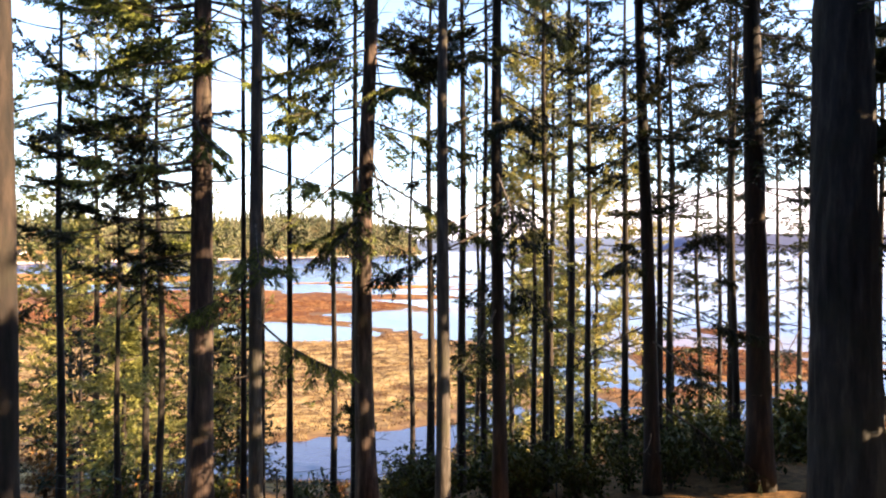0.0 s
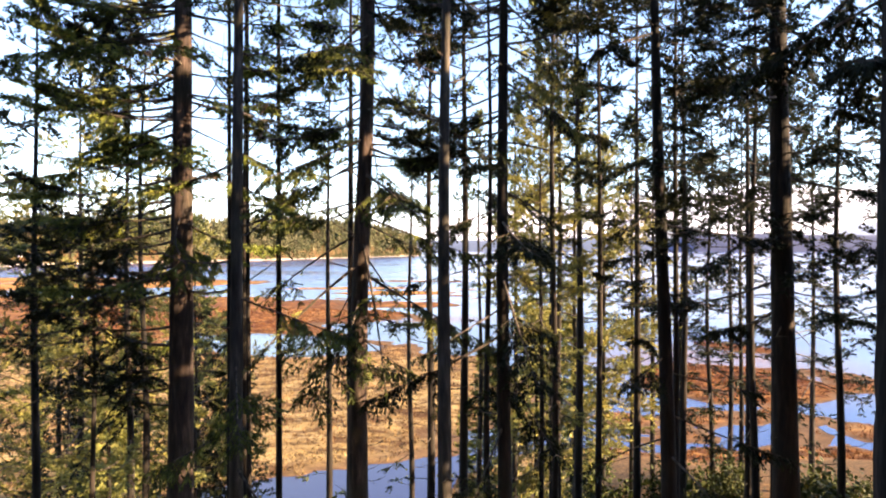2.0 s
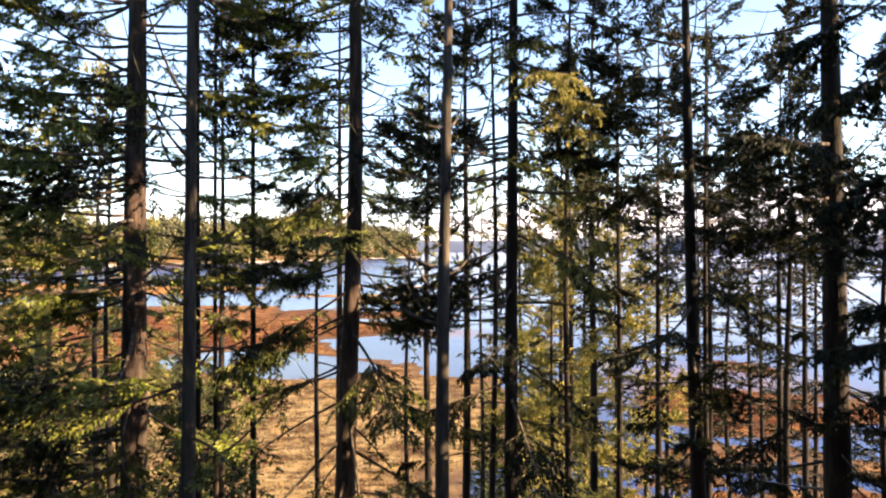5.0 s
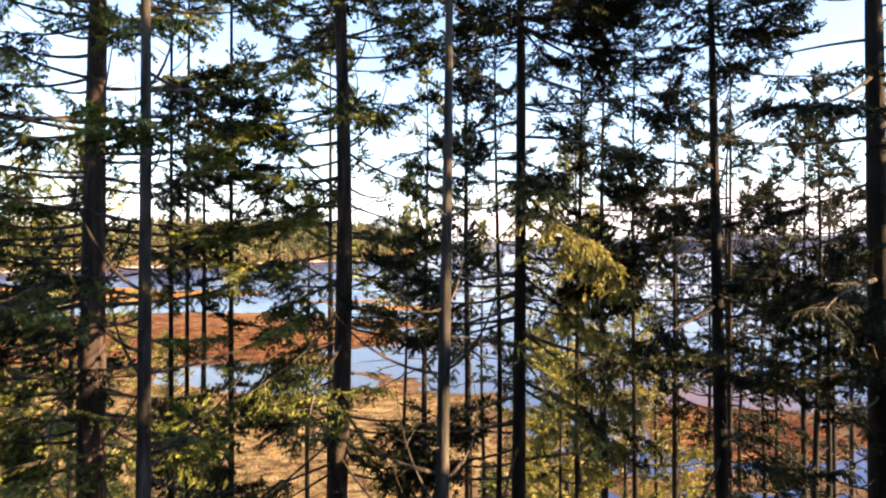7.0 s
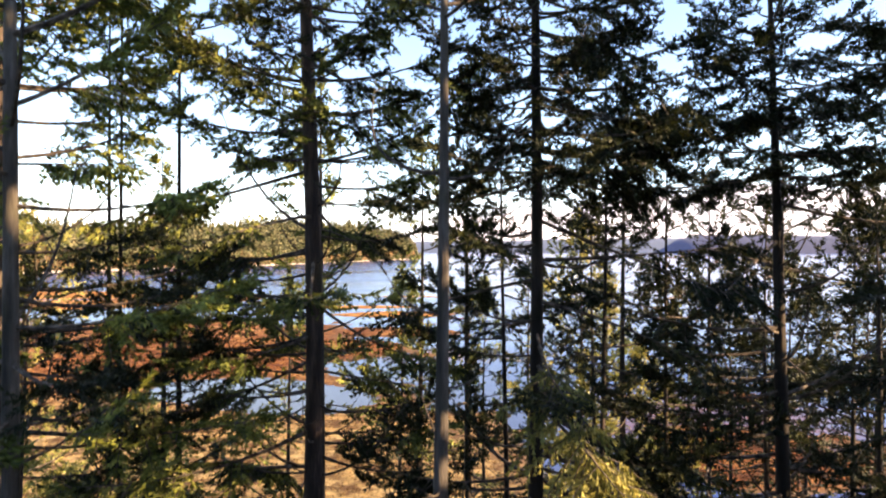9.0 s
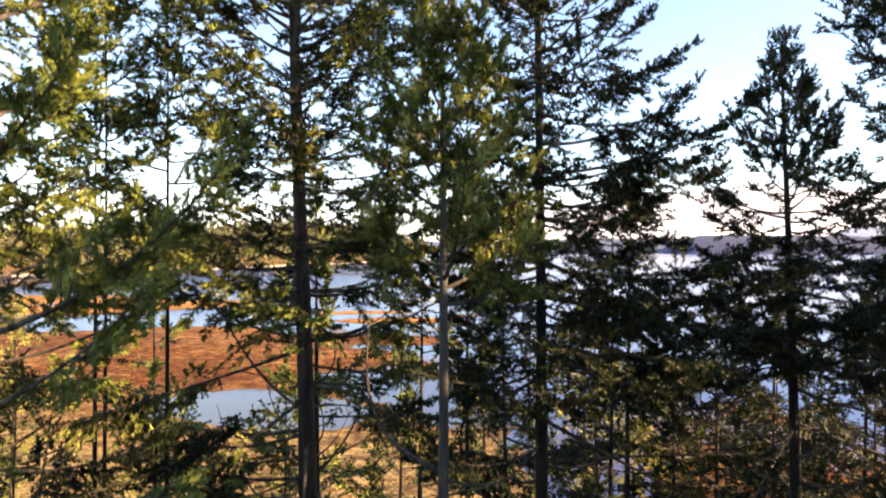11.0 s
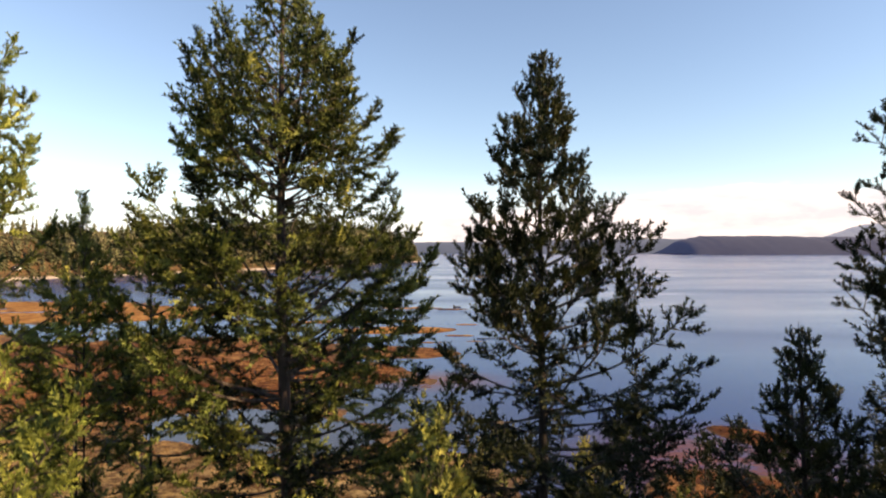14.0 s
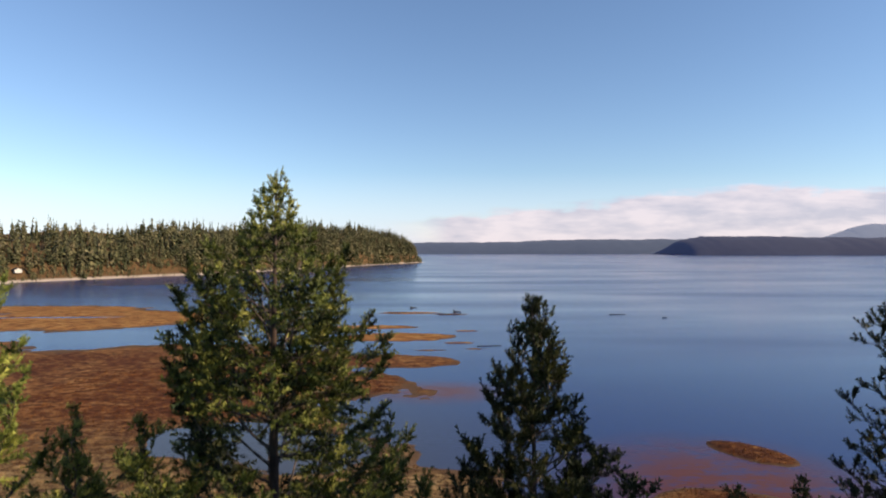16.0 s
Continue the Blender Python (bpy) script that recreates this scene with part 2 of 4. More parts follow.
def tube(points, radii, sides=8, cap=True):
    """A tapered tube along points: verts and faces."""
    pts = np.asarray(points, float)
    rr = np.asarray(radii, float)
    tan = np.gradient(pts, axis=0)
    tan /= np.linalg.norm(tan, axis=1)[:, None] + 1e-9
    ref = np.array([0.0, 0, 1]) if abs(tan[0][2]) < 0.8 else np.array([1.0, 0, 0])
    u = np.cross(tan, ref)
    u /= np.linalg.norm(u, axis=1)[:, None] + 1e-9
    v = np.cross(tan, u)
    a = np.arange(sides) * 2 * np.pi / sides
    verts = (pts[:, None] + rr[:, None, None] * (np.cos(a)[None, :, None] * u[:, None] + np.sin(a)[None, :, None] * v[:, None])).reshape(-1, 3)
    faces = []
    for i in range(len(pts) - 1):
        for j in range(sides):
            k = (j + 1) % sides
            faces.append((i * sides + j, i * sides + k, (i + 1) * sides + k, (i + 1) * sides + j))
    if cap:
        faces.append(tuple(range(sides))[::-1])
        faces.append(tuple(range((len(pts) - 1) * sides, len(pts) * sides)))
    return verts, faces


def joined(pieces):
    verts, faces, n = [], [], 0
    for v, f in pieces:
        verts.append(np.asarray(v))
        faces += [tuple(i + n for i in q) for q in f]
        n += len(v)
    return np.concatenate(verts), faces


def needles(base, way, length, rng, count=12, needle=0.042, width=0.013, spread=0.84):
    """Shoots clothed in needles, as loose triangles. base, way: k x 3; length: k."""
    k = len(base)
    way = way / (np.linalg.norm(way, axis=1)[:, None] + 1e-9)
    ref = np.where(np.abs(way[:, 2:3]) < 0.9, np.array([[0.0, 0, 1]]), np.array([[1.0, 0, 0]]))
    u = np.cross(way, ref)
    u /= np.linalg.norm(u, axis=1)[:, None] + 1e-9
    v = np.cross(way, u)
    out = []
    for j in range(count):
        s = (j + 0.4) / count
        phi = j * 2.4 + rng.uniform(0, 6.28, k)
        rad = np.cos(phi)[:, None] * u + np.sin(phi)[:, None] * v
        side = np.cross(rad, way) * width * 0.5
        p = base + way * (length * s)[:, None]
        nl = needle * rng.uniform(0.75, 1.25, k) * (1.1 - 0.35 * s)
        tip = p + (way * (0.50 + 0.45 * s) + rad * spread * (1 - 0.3 * s)) * nl[:, None]
        out.append(np.stack([p - side, p + side, tip], 1))
    tri = np.stack(out, 1).reshape(-1, 3)
    return tri, np.arange(len(tri)).reshape(-1, 3)


def shoots(base, way, length, rng, segs=4, fins=3, needle=0.036):
    """Shoots like small bottle brushes: fins of needles standing round a short stem, each shoot one piece."""
    k = len(base)
    way = way / (np.linalg.norm(way, axis=1)[:, None] + 1e-9)
    ref = np.where(np.abs(way[:, 2:3]) < 0.9, np.array([[0.0, 0, 1]]), np.array([[1.0, 0, 0]]))
    u = np.cross(way, ref)
    u /= np.linalg.norm(u, axis=1)[:, None] + 1e-9
    v = np.cross(way, u)
    bend = rng.normal(0, 0.12, (k, 3)) * length[:, None]
    cols = [base + way * (length * j / segs)[:, None] + bend * (j / segs) ** 2 for j in range(segs + 1)]
    faces = []
    for j in range(segs):
        for m in range(fins):
            phi = j * 1.05 + m * 2 * np.pi / fins + rng.uniform(-0.5, 0.5, k)
            rad = np.cos(phi)[:, None] * u + np.sin(phi)[:, None] * v
            nl = needle * rng.uniform(0.7, 1.3, k) * (1.15 - 0.5 * j / segs)
            faces.append((j, j + 1, len(cols)))
            cols.append(cols[j + 1] + (way * 0.45 + rad * 0.85) * nl[:, None])
    verts = np.stack(cols, 1)
    return verts.reshape(-1, 3), (np.array(faces)[None] + np.arange(k)[:, None, None] * len(cols)).reshape(-1, 3)


def bough(length, style, rng, coarse=False):
    """One limb growing along +x: its wood and its foliage, each (verts, faces); foliage is None on a dead limb."""
    s = np.linspace(0, 1, 9)
    droop, lift, start, shoot_up = {
        "dense": (-0.16, 0.38, 0.22, 0.2), "upright": (-0.12, 0.42, 0.30, 0.55), "mid": (-0.28, 0.26, 0.34, -0.25),
        "hang": (-0.22, 0.05, 0.38, -0.9), "sparse": (-0.05, -0.16, 0.42, -0.15), "thick": (-0.18, 0.05, 0.05, -0.3), "curtain": (-0.14, 0.34, 0.34, -0.2), "brush": (-0.12, 0.42, 0.38, 0.6), "bare": (-0.30, 0.62, 1.0, 0)}[style]
    wig = rng.normal(0, 0.05, 2)
    axis = np.stack([s, wig[0] * np.sin(s * 3.2) + wig[1] * s * s, droop * s + lift * s * s], 1) * length
    r0 = 0.006 + 0.0085 * length
    wood = [tube(axis, r0 * (1 - 0.85 * s), 5)]
    base, way = [], []
    step = 0.098 if style in ("dense", "upright", "mid", "hang") else 0.19
    if coarse:
        step *= 1.6
    plume = style in ("dense", "upright") and not coarse
    if plume:
        step = 0.085
    if style in ("curtain", "brush"):
        step = 0.085 if style == "curtain" else 0.105
    if style == "thick":
        step = 0.34
    gap = (0.064 if plume else 0.060 if style == "brush" else 0.072) * (3.6 if style == "thick" else 2.2 if coarse else 1.0)
    n = max(2, int(length * (1 - min(start, 0.75)) / step))
    knots = np.append(rng.uniform(start, 1.0, 1 + int(length * 1.1)), rng.uniform(0.86, 0.97))  # foliage gathers in tufts round these

    def bald(f):
        full = float(np.max(np.exp(-((f - knots) * length / 0.17) ** 2)))
        return style in ("mid", "hang", "sparse", "curtain", "brush") and rng.random() > 0.16 + 0.95 * full
    for i in range(n):
        f = start + (1 - start) * (i + rng.uniform(0.1, 0.9)) / n if style != "bare" else rng.uniform(0.3, 0.95)
        p = np.array([np.interp(f, s, axis[:, a]) for a in range(3)])
        t = np.array([np.interp(min(f + 0.08, 1), s, axis[:, a]) for a in range(3)]) - np.array([np.interp(max(f - 0.08, 0), s, axis[:, a]) for a in range(3)])
        t /= np.linalg.norm(t) + 1e-9
        for sign in (-1, 1):
            if bald(f) or style == "bare" and rng.random() < 0.6 or style == "sparse" and rng.random() < 0.25:
                continue
            ang = sign * radians(rng.uniform(38, 68))
            ring = style in ("dense", "upright", "brush")
            d = np.array([t[0] * math.cos(ang) - t[1] * math.sin(ang), t[0] * math.sin(ang) + t[1] * math.cos(ang), t[2] + rng.uniform(-0.35, 0.15)])
            if ring:  # twigs all round the limb, so that its end stands like a plume
                w = np.cross(t, rng.normal(0, 1, 3))
                w /= np.linalg.norm(w) + 1e-9
                d = t * 0.62 + w * 0.75 + np.array([0, 0, 0.12])
            tl = (0.40 * (1 - f) + 0.11) * length ** 0.75 * rng.uniform(0.6, 1.25)
            if plume:
                tl = (0.26 * (1 - f) + 0.08) * length ** 0.5 * rng.uniform(0.6, 1.2)
            if style == "brush":
                tl = (0.30 * (1 - f) + 0.12) * length ** 0.5 * rng.uniform(0.5, 1.2)
            if style == "curtain":
                tl = (0.34 * (1 - f) + 0.12) * length ** 0.6 * rng.uniform(0.6, 1.2)
                d[2] -= 0.75 * (1 - f)
            q = np.linspace(0, 1, 3)
            sag = -0.25 if style in ("hang", "sparse") else -0.4 * (1 - f) if style == "curtain" else -0.06
            tw = p + d * (q * tl)[:, None] + np.array([[0, 0, sag * tl * x * x] for x in q])
            if not coarse or tl > 0.3 and style != "thick":
                wood.append(tube(tw, [0.0065, 0.005, 0.002], 3, False))
            if style == "bare":
                continue
            m = max(1, int(tl / gap))
            for j in range(m):
                g = (j + rng.uniform(0.2, 1.0)) / m
                if style == "brush":
                    g = 0.35 + 0.65 * g
                up = 0.55 - 1.3 * (1 - f) if style == "curtain" else shoot_up
                pp = p + d * tl * g + np.array([0, 0, sag * tl * g * g])
                for s2 in ((-1, 1) if j < m - 1 else (-1, 0, 1)):
                    a2 = s2 * radians(rng.uniform(30, 60))
                    dd = np.array([d[0] * math.cos(a2) - d[1] * math.sin(a2), d[0] * math.sin(a2) + d[1] * math.cos(a2), d[2] + up + rng.uniform(-0.55, 0.45)])
                    base.append(pp)
                    way.append(dd)
    if style == "bare":
        return joined(wood), None
    for f in np.arange(max(start, 0.2), 1.0, gap * 0.8 / length):
        if bald(f):
            continue
        base.append(np.array([np.interp(f, s, axis[:, a]) for a in range(3)]))
        way.append(np.array([0.8, rng.uniform(-0.7, 0.7), shoot_up + rng.uniform(-0.2, 0.6)]))
    base.append(axis[-1]); way.append(axis[-1] - axis[-2])
    base, way = np.array(base), np.array(way)
    if style == "thick":
        leaf = needles(base, way, rng.uniform(0.25, 0.45, len(base)), rng, 5, 0.32, 0.24)
    elif coarse:
        leaf = shoots(base, way, rng.uniform(0.14, 0.26, len(base)), rng, 3, 3, 0.054)
    elif style in ("curtain", "brush") or plume:
        leaf = shoots(base, way, rng.uniform(0.075, 0.14, len(base)), rng, 4, 3, 0.0335)
    else:
        leaf = shoots(base, way, rng.uniform(0.10, 0.17, len(base)), rng, 3, 3, 0.031)
    return joined(wood), leaf


LENGTHS = (0.3, 0.55, 0.85, 1.2, 1.65, 2.1, 2.6)
LIBRARY = {}


def limb(length, style, leaf_material, rng, coarse=False):
    """A shared limb of about that length: wood mesh, foliage mesh, scale."""
    i = int(np.argmin([abs(math.log(length / x)) for x in LENGTHS]))
    key = (i, style, leaf_material.name, int(rng.integers(0, 4)), coarse)
    if key not in LIBRARY:
        wood, leaf = bough(LENGTHS[i], style, np.random.default_rng(1000 + 7 * len(LIBRARY)), coarse)
        LIBRARY[key] = (mesh("limb", *wood, TWIG), mesh("foliage", *leaf, leaf_material) if leaf else None)
    return (*LIBRARY[key], length / LENGTHS[i])


def conifer(name, label, x, y, ground_z, top, radius, zones, leaf_material, seed, bark=None, lean=(0, 0), coarse=False, cut=None, extra=(), furrow=0.0):
    """A conifer. zones: (top z, bottom z, length at top, length at bottom, spacing, style, pitch at top, pitch at bottom)."""
    rng = np.random.default_rng(seed)
    tree = tagged(new(name), label, "tree", "trees at the forest edge")
    tree.location = (x, y, ground_z)
    h = top - ground_z
    s = np.linspace(0, 1, 30) ** 0.9
    bend = rng.normal(0, 0.012, 4)
    def centre(t):
        z = t * h
        return np.array([lean[0] * (z - 8) + bend[0] * math.sin(t * 9 + seed) * 3, lean[1] * (z - 8) + bend[1] * math.sin(t * 8) * 3, z])
    pts = [centre(t) for t in s]
    rad = radius * ((1 - s) ** 0.78 * 0.95 + 0.012 + 0.35 * np.exp(-s * 30))
    rad *= 1 + 0.03 * np.sin(s * 70 + seed)
    pts[0][2] = -0.4
    if furrow:  # deep bark: many sides, ridges running up and wandering
        fine = np.linspace(0, 1, 180) ** 0.9
        line = np.stack([np.interp(fine, s, [p[i] for p in pts]) for i in range(3)], 1)
        verts, faces = tube(list(line), np.interp(fine, s, rad), 56)
        verts = np.array(verts, float)
        ring = verts[:len(fine) * 56].reshape(len(fine), 56, 3)
        zz = ring[:, :, 2]
        ang = np.arange(56)[None] * 2 * np.pi / 56 + 0.25 * np.sin(zz * 1.7 + seed)
        ridge_shape = np.abs(np.sin(ang * 5.5 + 1.3 * np.sin(zz * 2.3))) * 0.7 + 0.45 * np.abs(np.sin(ang * 9.5 + 2.1 * np.sin(zz * 3.1 + 1.0)))
        ridge_shape += 0.25 * lattice_noise(ang * 9, zz * 6, 1.0, seed)
        mid = line[:, None, :]
        verts[:len(fine) * 56] = (mid + (ring - mid) * (1 + furrow * (ridge_shape - 0.8))[:, :, None]).reshape(-1, 3)
        trunk = child("trunk", mesh("trunk", verts, faces, bark or BARK, True), tree)
    else:
        trunk = child("trunk", mesh("trunk", *tube(pts, rad, 8 if coarse else 14), bark or BARK, True), tree)
    az = rng.uniform(0, 6.28)
    for z1, z0, l1, l0, gap, style, p1, p0 in zones:
        z = min(z1, top - 0.05)
        while z > max(z0, ground_z + 0.8):
            f = (z1 - z) / max(z1 - z0, 0.01)
            az += 2.4 + rng.normal(0, 0.35)
            ll = (l1 + (l0 - l1) * f) * rng.uniform(0.55, 1.28)
            if cut:
                ll *= cut(az % (2 * math.pi), z)
            z -= gap * rng.uniform(0.6, 1.4)
            if ll < 0.12 or z < top - 1.5 and rng.random() < 0.10:
                continue
            st = style[int(rng.integers(0, len(style)))]
            if st == "bare":
                ll *= 0.7
            wood, leaf, k = limb(ll, st, leaf_material, rng, coarse)
            c = centre((z - ground_z) / h)
            pitch = p1 + (p0 - p1) * f + rng.normal(0, 7)
            m = Matrix.Translation(c) @ Euler((radians(rng.normal(0, 8)), -radians(pitch), az), 'XYZ').to_matrix().to_4x4() @ Matrix.Scale(k, 4)
            w = child("branch", wood, tree, m)
            if leaf:
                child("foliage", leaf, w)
    for z, az, ll, pitch, st, *own in extra:
        wood, leaf, k = limb(ll, st, own[0] if own else leaf_material, rng, coarse)
        m = Matrix.Translation(centre((z - ground_z) / h)) @ Euler((0, -radians(pitch), radians(az)), 'XYZ').to_matrix().to_4x4() @ Matrix.Scale(k, 4)
        w = child("branch", wood, tree, m)
        if leaf:
            child("foliage", leaf, w)
    return tree


# ---- terrain ----
def lattice_noise(x, y, scale, seed):
    """Smooth noise between -1 and 1."""
    g = np.random.default_rng(seed).uniform(-1, 1, (257, 257))
    u, v = (x / scale) % 256, (y / scale) % 256
    i, j = u.astype(int), v.astype(int)
    a, b = u - i, v - j
    a, b = a * a * (3 - 2 * a), b * b * (3 - 2 * b)
    i1, j1 = (i + 1) % 256, (j + 1) % 256
    i, j = i % 256, j % 256
    return (g[i, j] * (1 - a) + g[i1, j] * a) * (1 - b) + (g[i, j1] * (1 - a) + g[i1, j1] * a) * b


def rough_noise(x, y, scale, seed):
    return sum(lattice_noise(x, y, scale / 2 ** k, seed + k) * 0.55 ** k for k in range(4))


# tidal marsh: centre x, y, half widths, turn in degrees
MARSH = [(-14, 54, 22, 20, 0), (-32, 44, 24, 17, 0), (-55, 74, 60, 40, 0), (-74, 126, 64, 49, 0), (-160, 112, 95, 68, 0), (-14, 189, 20, 9, 4), (-12, 149, 15, 9, 0),
         (-142, 236, 66, 36, 8), (-190, 270, 60, 18, 5), (-15, 258, 14, 3.4, 0), (3, 252, 9, 0.9, 0),
         (41, 85.0, 5.6, 3.0, -55), (30, 63, 9, 9, 0), (-40, 212, 30, 6, 0), (5, 178, 5, 1.2, 0), (8, 203, 5, 1.0, 0)]
SHALLOWS = [(24, 47, 16, 7, 0), (34, 64, 15, 9, 0), (4, 166, 14, 2.2, 4)]
POOLS = [(-25, 87.5, 20, 10, -18), (-8, 95, 8, 5, 0), (-8, 34.5, 18, 3.4, 25), (-165, 240, 40, 2.6, 4), (-112, 191, 46, 4.2, 22), (-172, 169, 42, 4.5, 18), (-56, 213, 32, 4.5, 14)]
HEADLAND = [(-330, 430), (-347, 475), (-300, 560), (-255, 628), (-200, 770), (-150, 900), (-90, 1080), (-38, 1197), (-46, 1300), (-80, 1560),
            (-400, 1700), (-1300, 1700), (-1300, 200), (-600, 330)]


def blobs(x, y, shapes):
    out = np.full(x.shape, -9.0)
    for cx, cy, rx, ry, turn in shapes:
        c, s = math.cos(radians(turn)), math.sin(radians(turn))
        u, v = (x - cx) * c + (y - cy) * s, -(x - cx) * s + (y - cy) * c
        out = np.maximum(out, 1 - np.sqrt((u / rx) ** 2 + (v / ry) ** 2))
    return out


def inside_headland(x, y):
    """Distance inland from the far shore, negative over water."""
    best, inside = np.full(x.shape, 1e9), np.zeros(x.shape, bool)
    n = len(HEADLAND)
    for k in range(n):
        (ax, ay), (bx, by) = HEADLAND[k], HEADLAND[(k + 1) % n]
        t = np.clip(((x - ax) * (bx - ax) + (y - ay) * (by - ay)) / ((bx - ax) ** 2 + (by - ay) ** 2), 0, 1)
        best = np.minimum(best, np.hypot(x - ax - t * (bx - ax), y - ay - t * (by - ay)))
        inside ^= ((ay > y) != (by > y)) & (x < (bx - ax) * (y - ay) / (by - ay + 1e-12) + ax)
    return np.where(inside, best, -best)


def height(x, y):
    x, y = np.asarray(x, float), np.asarray(y, float)
    left = np.interp(y, [-60, 0, 11, 20, 27, 31, 34], [12, 10.3, 7.0, 3.4, 1.0, -0.1, -0.6])
    right = np.interp(y, [-60, 0, 11, 20, 30, 40, 46], [12, 10.3, 7.7, 5.6, 3.0, 0.3, -0.6])
    w = np.clip((x + 3) / 12, 0, 1)
    bank = left * (1 - w) + right * w + 0.25 * rough_noise(x, y, 6, 3)
    ragged = rough_noise(x, y, 14, 11)
    fine = rough_noise(x, y, 3.5, 21)
    m = blobs(x, y, MARSH) * 2.2 + ragged * 0.30 + fine * 0.16
    p = blobs(x, y, POOLS) * 1.8 + ragged * 0.30
    m = np.maximum(m, np.minimum(blobs(x, y, SHALLOWS) * 1.2 - 0.40, 0.06) + fine * 0.34 + ragged * 0.12)
    flat = np.clip(m, -1, 0.6) * 0.42
    flat = np.where(p > 0, np.minimum(flat, 0.18 - p * 1.2), flat)
    flat = np.maximum(flat, -0.6)
    d = inside_headland(x, y)
    rise = np.clip(np.interp(y, [450, 600, 900, 1150], [29, 33, 46, 56]), 20, 50)
    far = np.where(d > 0, np.minimum(d * 0.06, 0.9) + rise * (1 - np.exp(-np.maximum(d - 9, 0) / 26)) * (1 + 0.12 * rough_noise(x, y, 120, 31)), -0.6)
    return np.maximum(np.maximum(bank, flat), far)


def steps(*spans):
    out = []
    for a, b, st in spans:
        out += list(np.arange(a, b, st))
    return np.array(out)


xs = steps((-4900, -1200, 400), (-1200, -200, 20), (-200, -64, 3), (-64, 64, 1.1), (64, 130, 4), (130, 900, 60), (900, 4901, 400))
ys = steps((-400, -40, 40), (-40, 0, 3), (0, 130, 1.1), (130, 300, 2.5), (300, 1700, 17), (1700, 4901, 320))
gx, gy = np.meshgrid(xs, ys)
gz = height(gx, gy)
nx, ny = len(xs), len(ys)
idx = np.arange(nx * ny).reshape(ny, nx)
quads = np.stack([idx[:-1, :-1], idx[:-1, 1:], idx[1:, 1:], idx[1:, :-1]], -1).reshape(-1, 4)
ground = tagged(new("ground", mesh("ground", np.stack([gx, gy, gz], -1).reshape(-1, 3), quads, ground_material(), True)),
                "wooded bank and rust-brown tidal marsh running under the lake", "ground", kind="structure")
water = tagged(new("water", mesh("water", [(-4900, -400, 0), (4900, -400, 0), (4900, 4900, 0), (-4900, 4900, 0)], [(0, 1, 2, 3)], water_material())),
               "calm blue lake reflecting the sky", "water", kind="structure")


def z_at(x, y):
    return float(height(np.array([x]), np.array([y]))[0])


# ---- distance ----
def ridge(name, label, x0, x1, depth, thick, crest, seed, material):
    """A long wooded hill standing in the water far off."""
    n = 160
    u = np.linspace(0, 1, n)
    x = x0 + (x1 - x0) * u
    top = np.array([crest(t) for t in u]) + 4.0 * rough_noise(x, x * 0, 260, seed) + 2.2 * rough_noise(x, x * 0, 24, seed + 9)
    rows = [np.stack([x, np.full(n, depth) + 18 * rough_noise(x, x * 0, 300, seed + 5), np.full(n, -1.0)], 1)]
    for f, g in ((0.10, 0.32), (0.4, 0.75), (0.75, 0.96), (1.0, 1.0)):
        rows.append(np.stack([x, depth + thick * f + 0 * x, np.maximum(top * g, -0.5)], 1))
    rows.append(np.stack([x, depth + thick * 1.8 + 0 * x, np.full(n, -1.0)], 1))
    v = np.concatenate(rows)
    i = np.arange(len(rows) * n).reshape(len(rows), n)
    f = np.stack([i[:-1, :-1], i[:-1, 1:], i[1:, 1:], i[1:, :-1]], -1).reshape(-1, 4)
    return tagged(new(name, mesh(name, v, f, material, True)), label, "hill", kind="structure")


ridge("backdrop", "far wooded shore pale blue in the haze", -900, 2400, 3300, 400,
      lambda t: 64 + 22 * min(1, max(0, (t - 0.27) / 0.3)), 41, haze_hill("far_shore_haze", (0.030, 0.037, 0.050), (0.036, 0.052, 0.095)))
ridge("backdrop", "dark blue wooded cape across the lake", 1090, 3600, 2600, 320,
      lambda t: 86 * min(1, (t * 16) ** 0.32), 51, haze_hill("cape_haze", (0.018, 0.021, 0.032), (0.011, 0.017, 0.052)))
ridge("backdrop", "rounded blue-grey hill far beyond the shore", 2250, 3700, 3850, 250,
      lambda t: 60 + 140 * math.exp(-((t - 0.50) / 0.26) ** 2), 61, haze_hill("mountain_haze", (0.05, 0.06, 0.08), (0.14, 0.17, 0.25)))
tagged(new("backdrop", mesh("cloud_and_haze", [(-3500, 4550, 60), (3900, 4550, 60), (3900, 4550, 640), (-3500, 4550, 640)], [(0, 1, 2, 3)], cloud_haze_material())),
       "low pinkish cloud bank and painted haze veil over the far shore", "cloud", kind="structure").visible_shadow = False


HOUSES = [(-425, 600), (-408, 606), (-352, 500)]


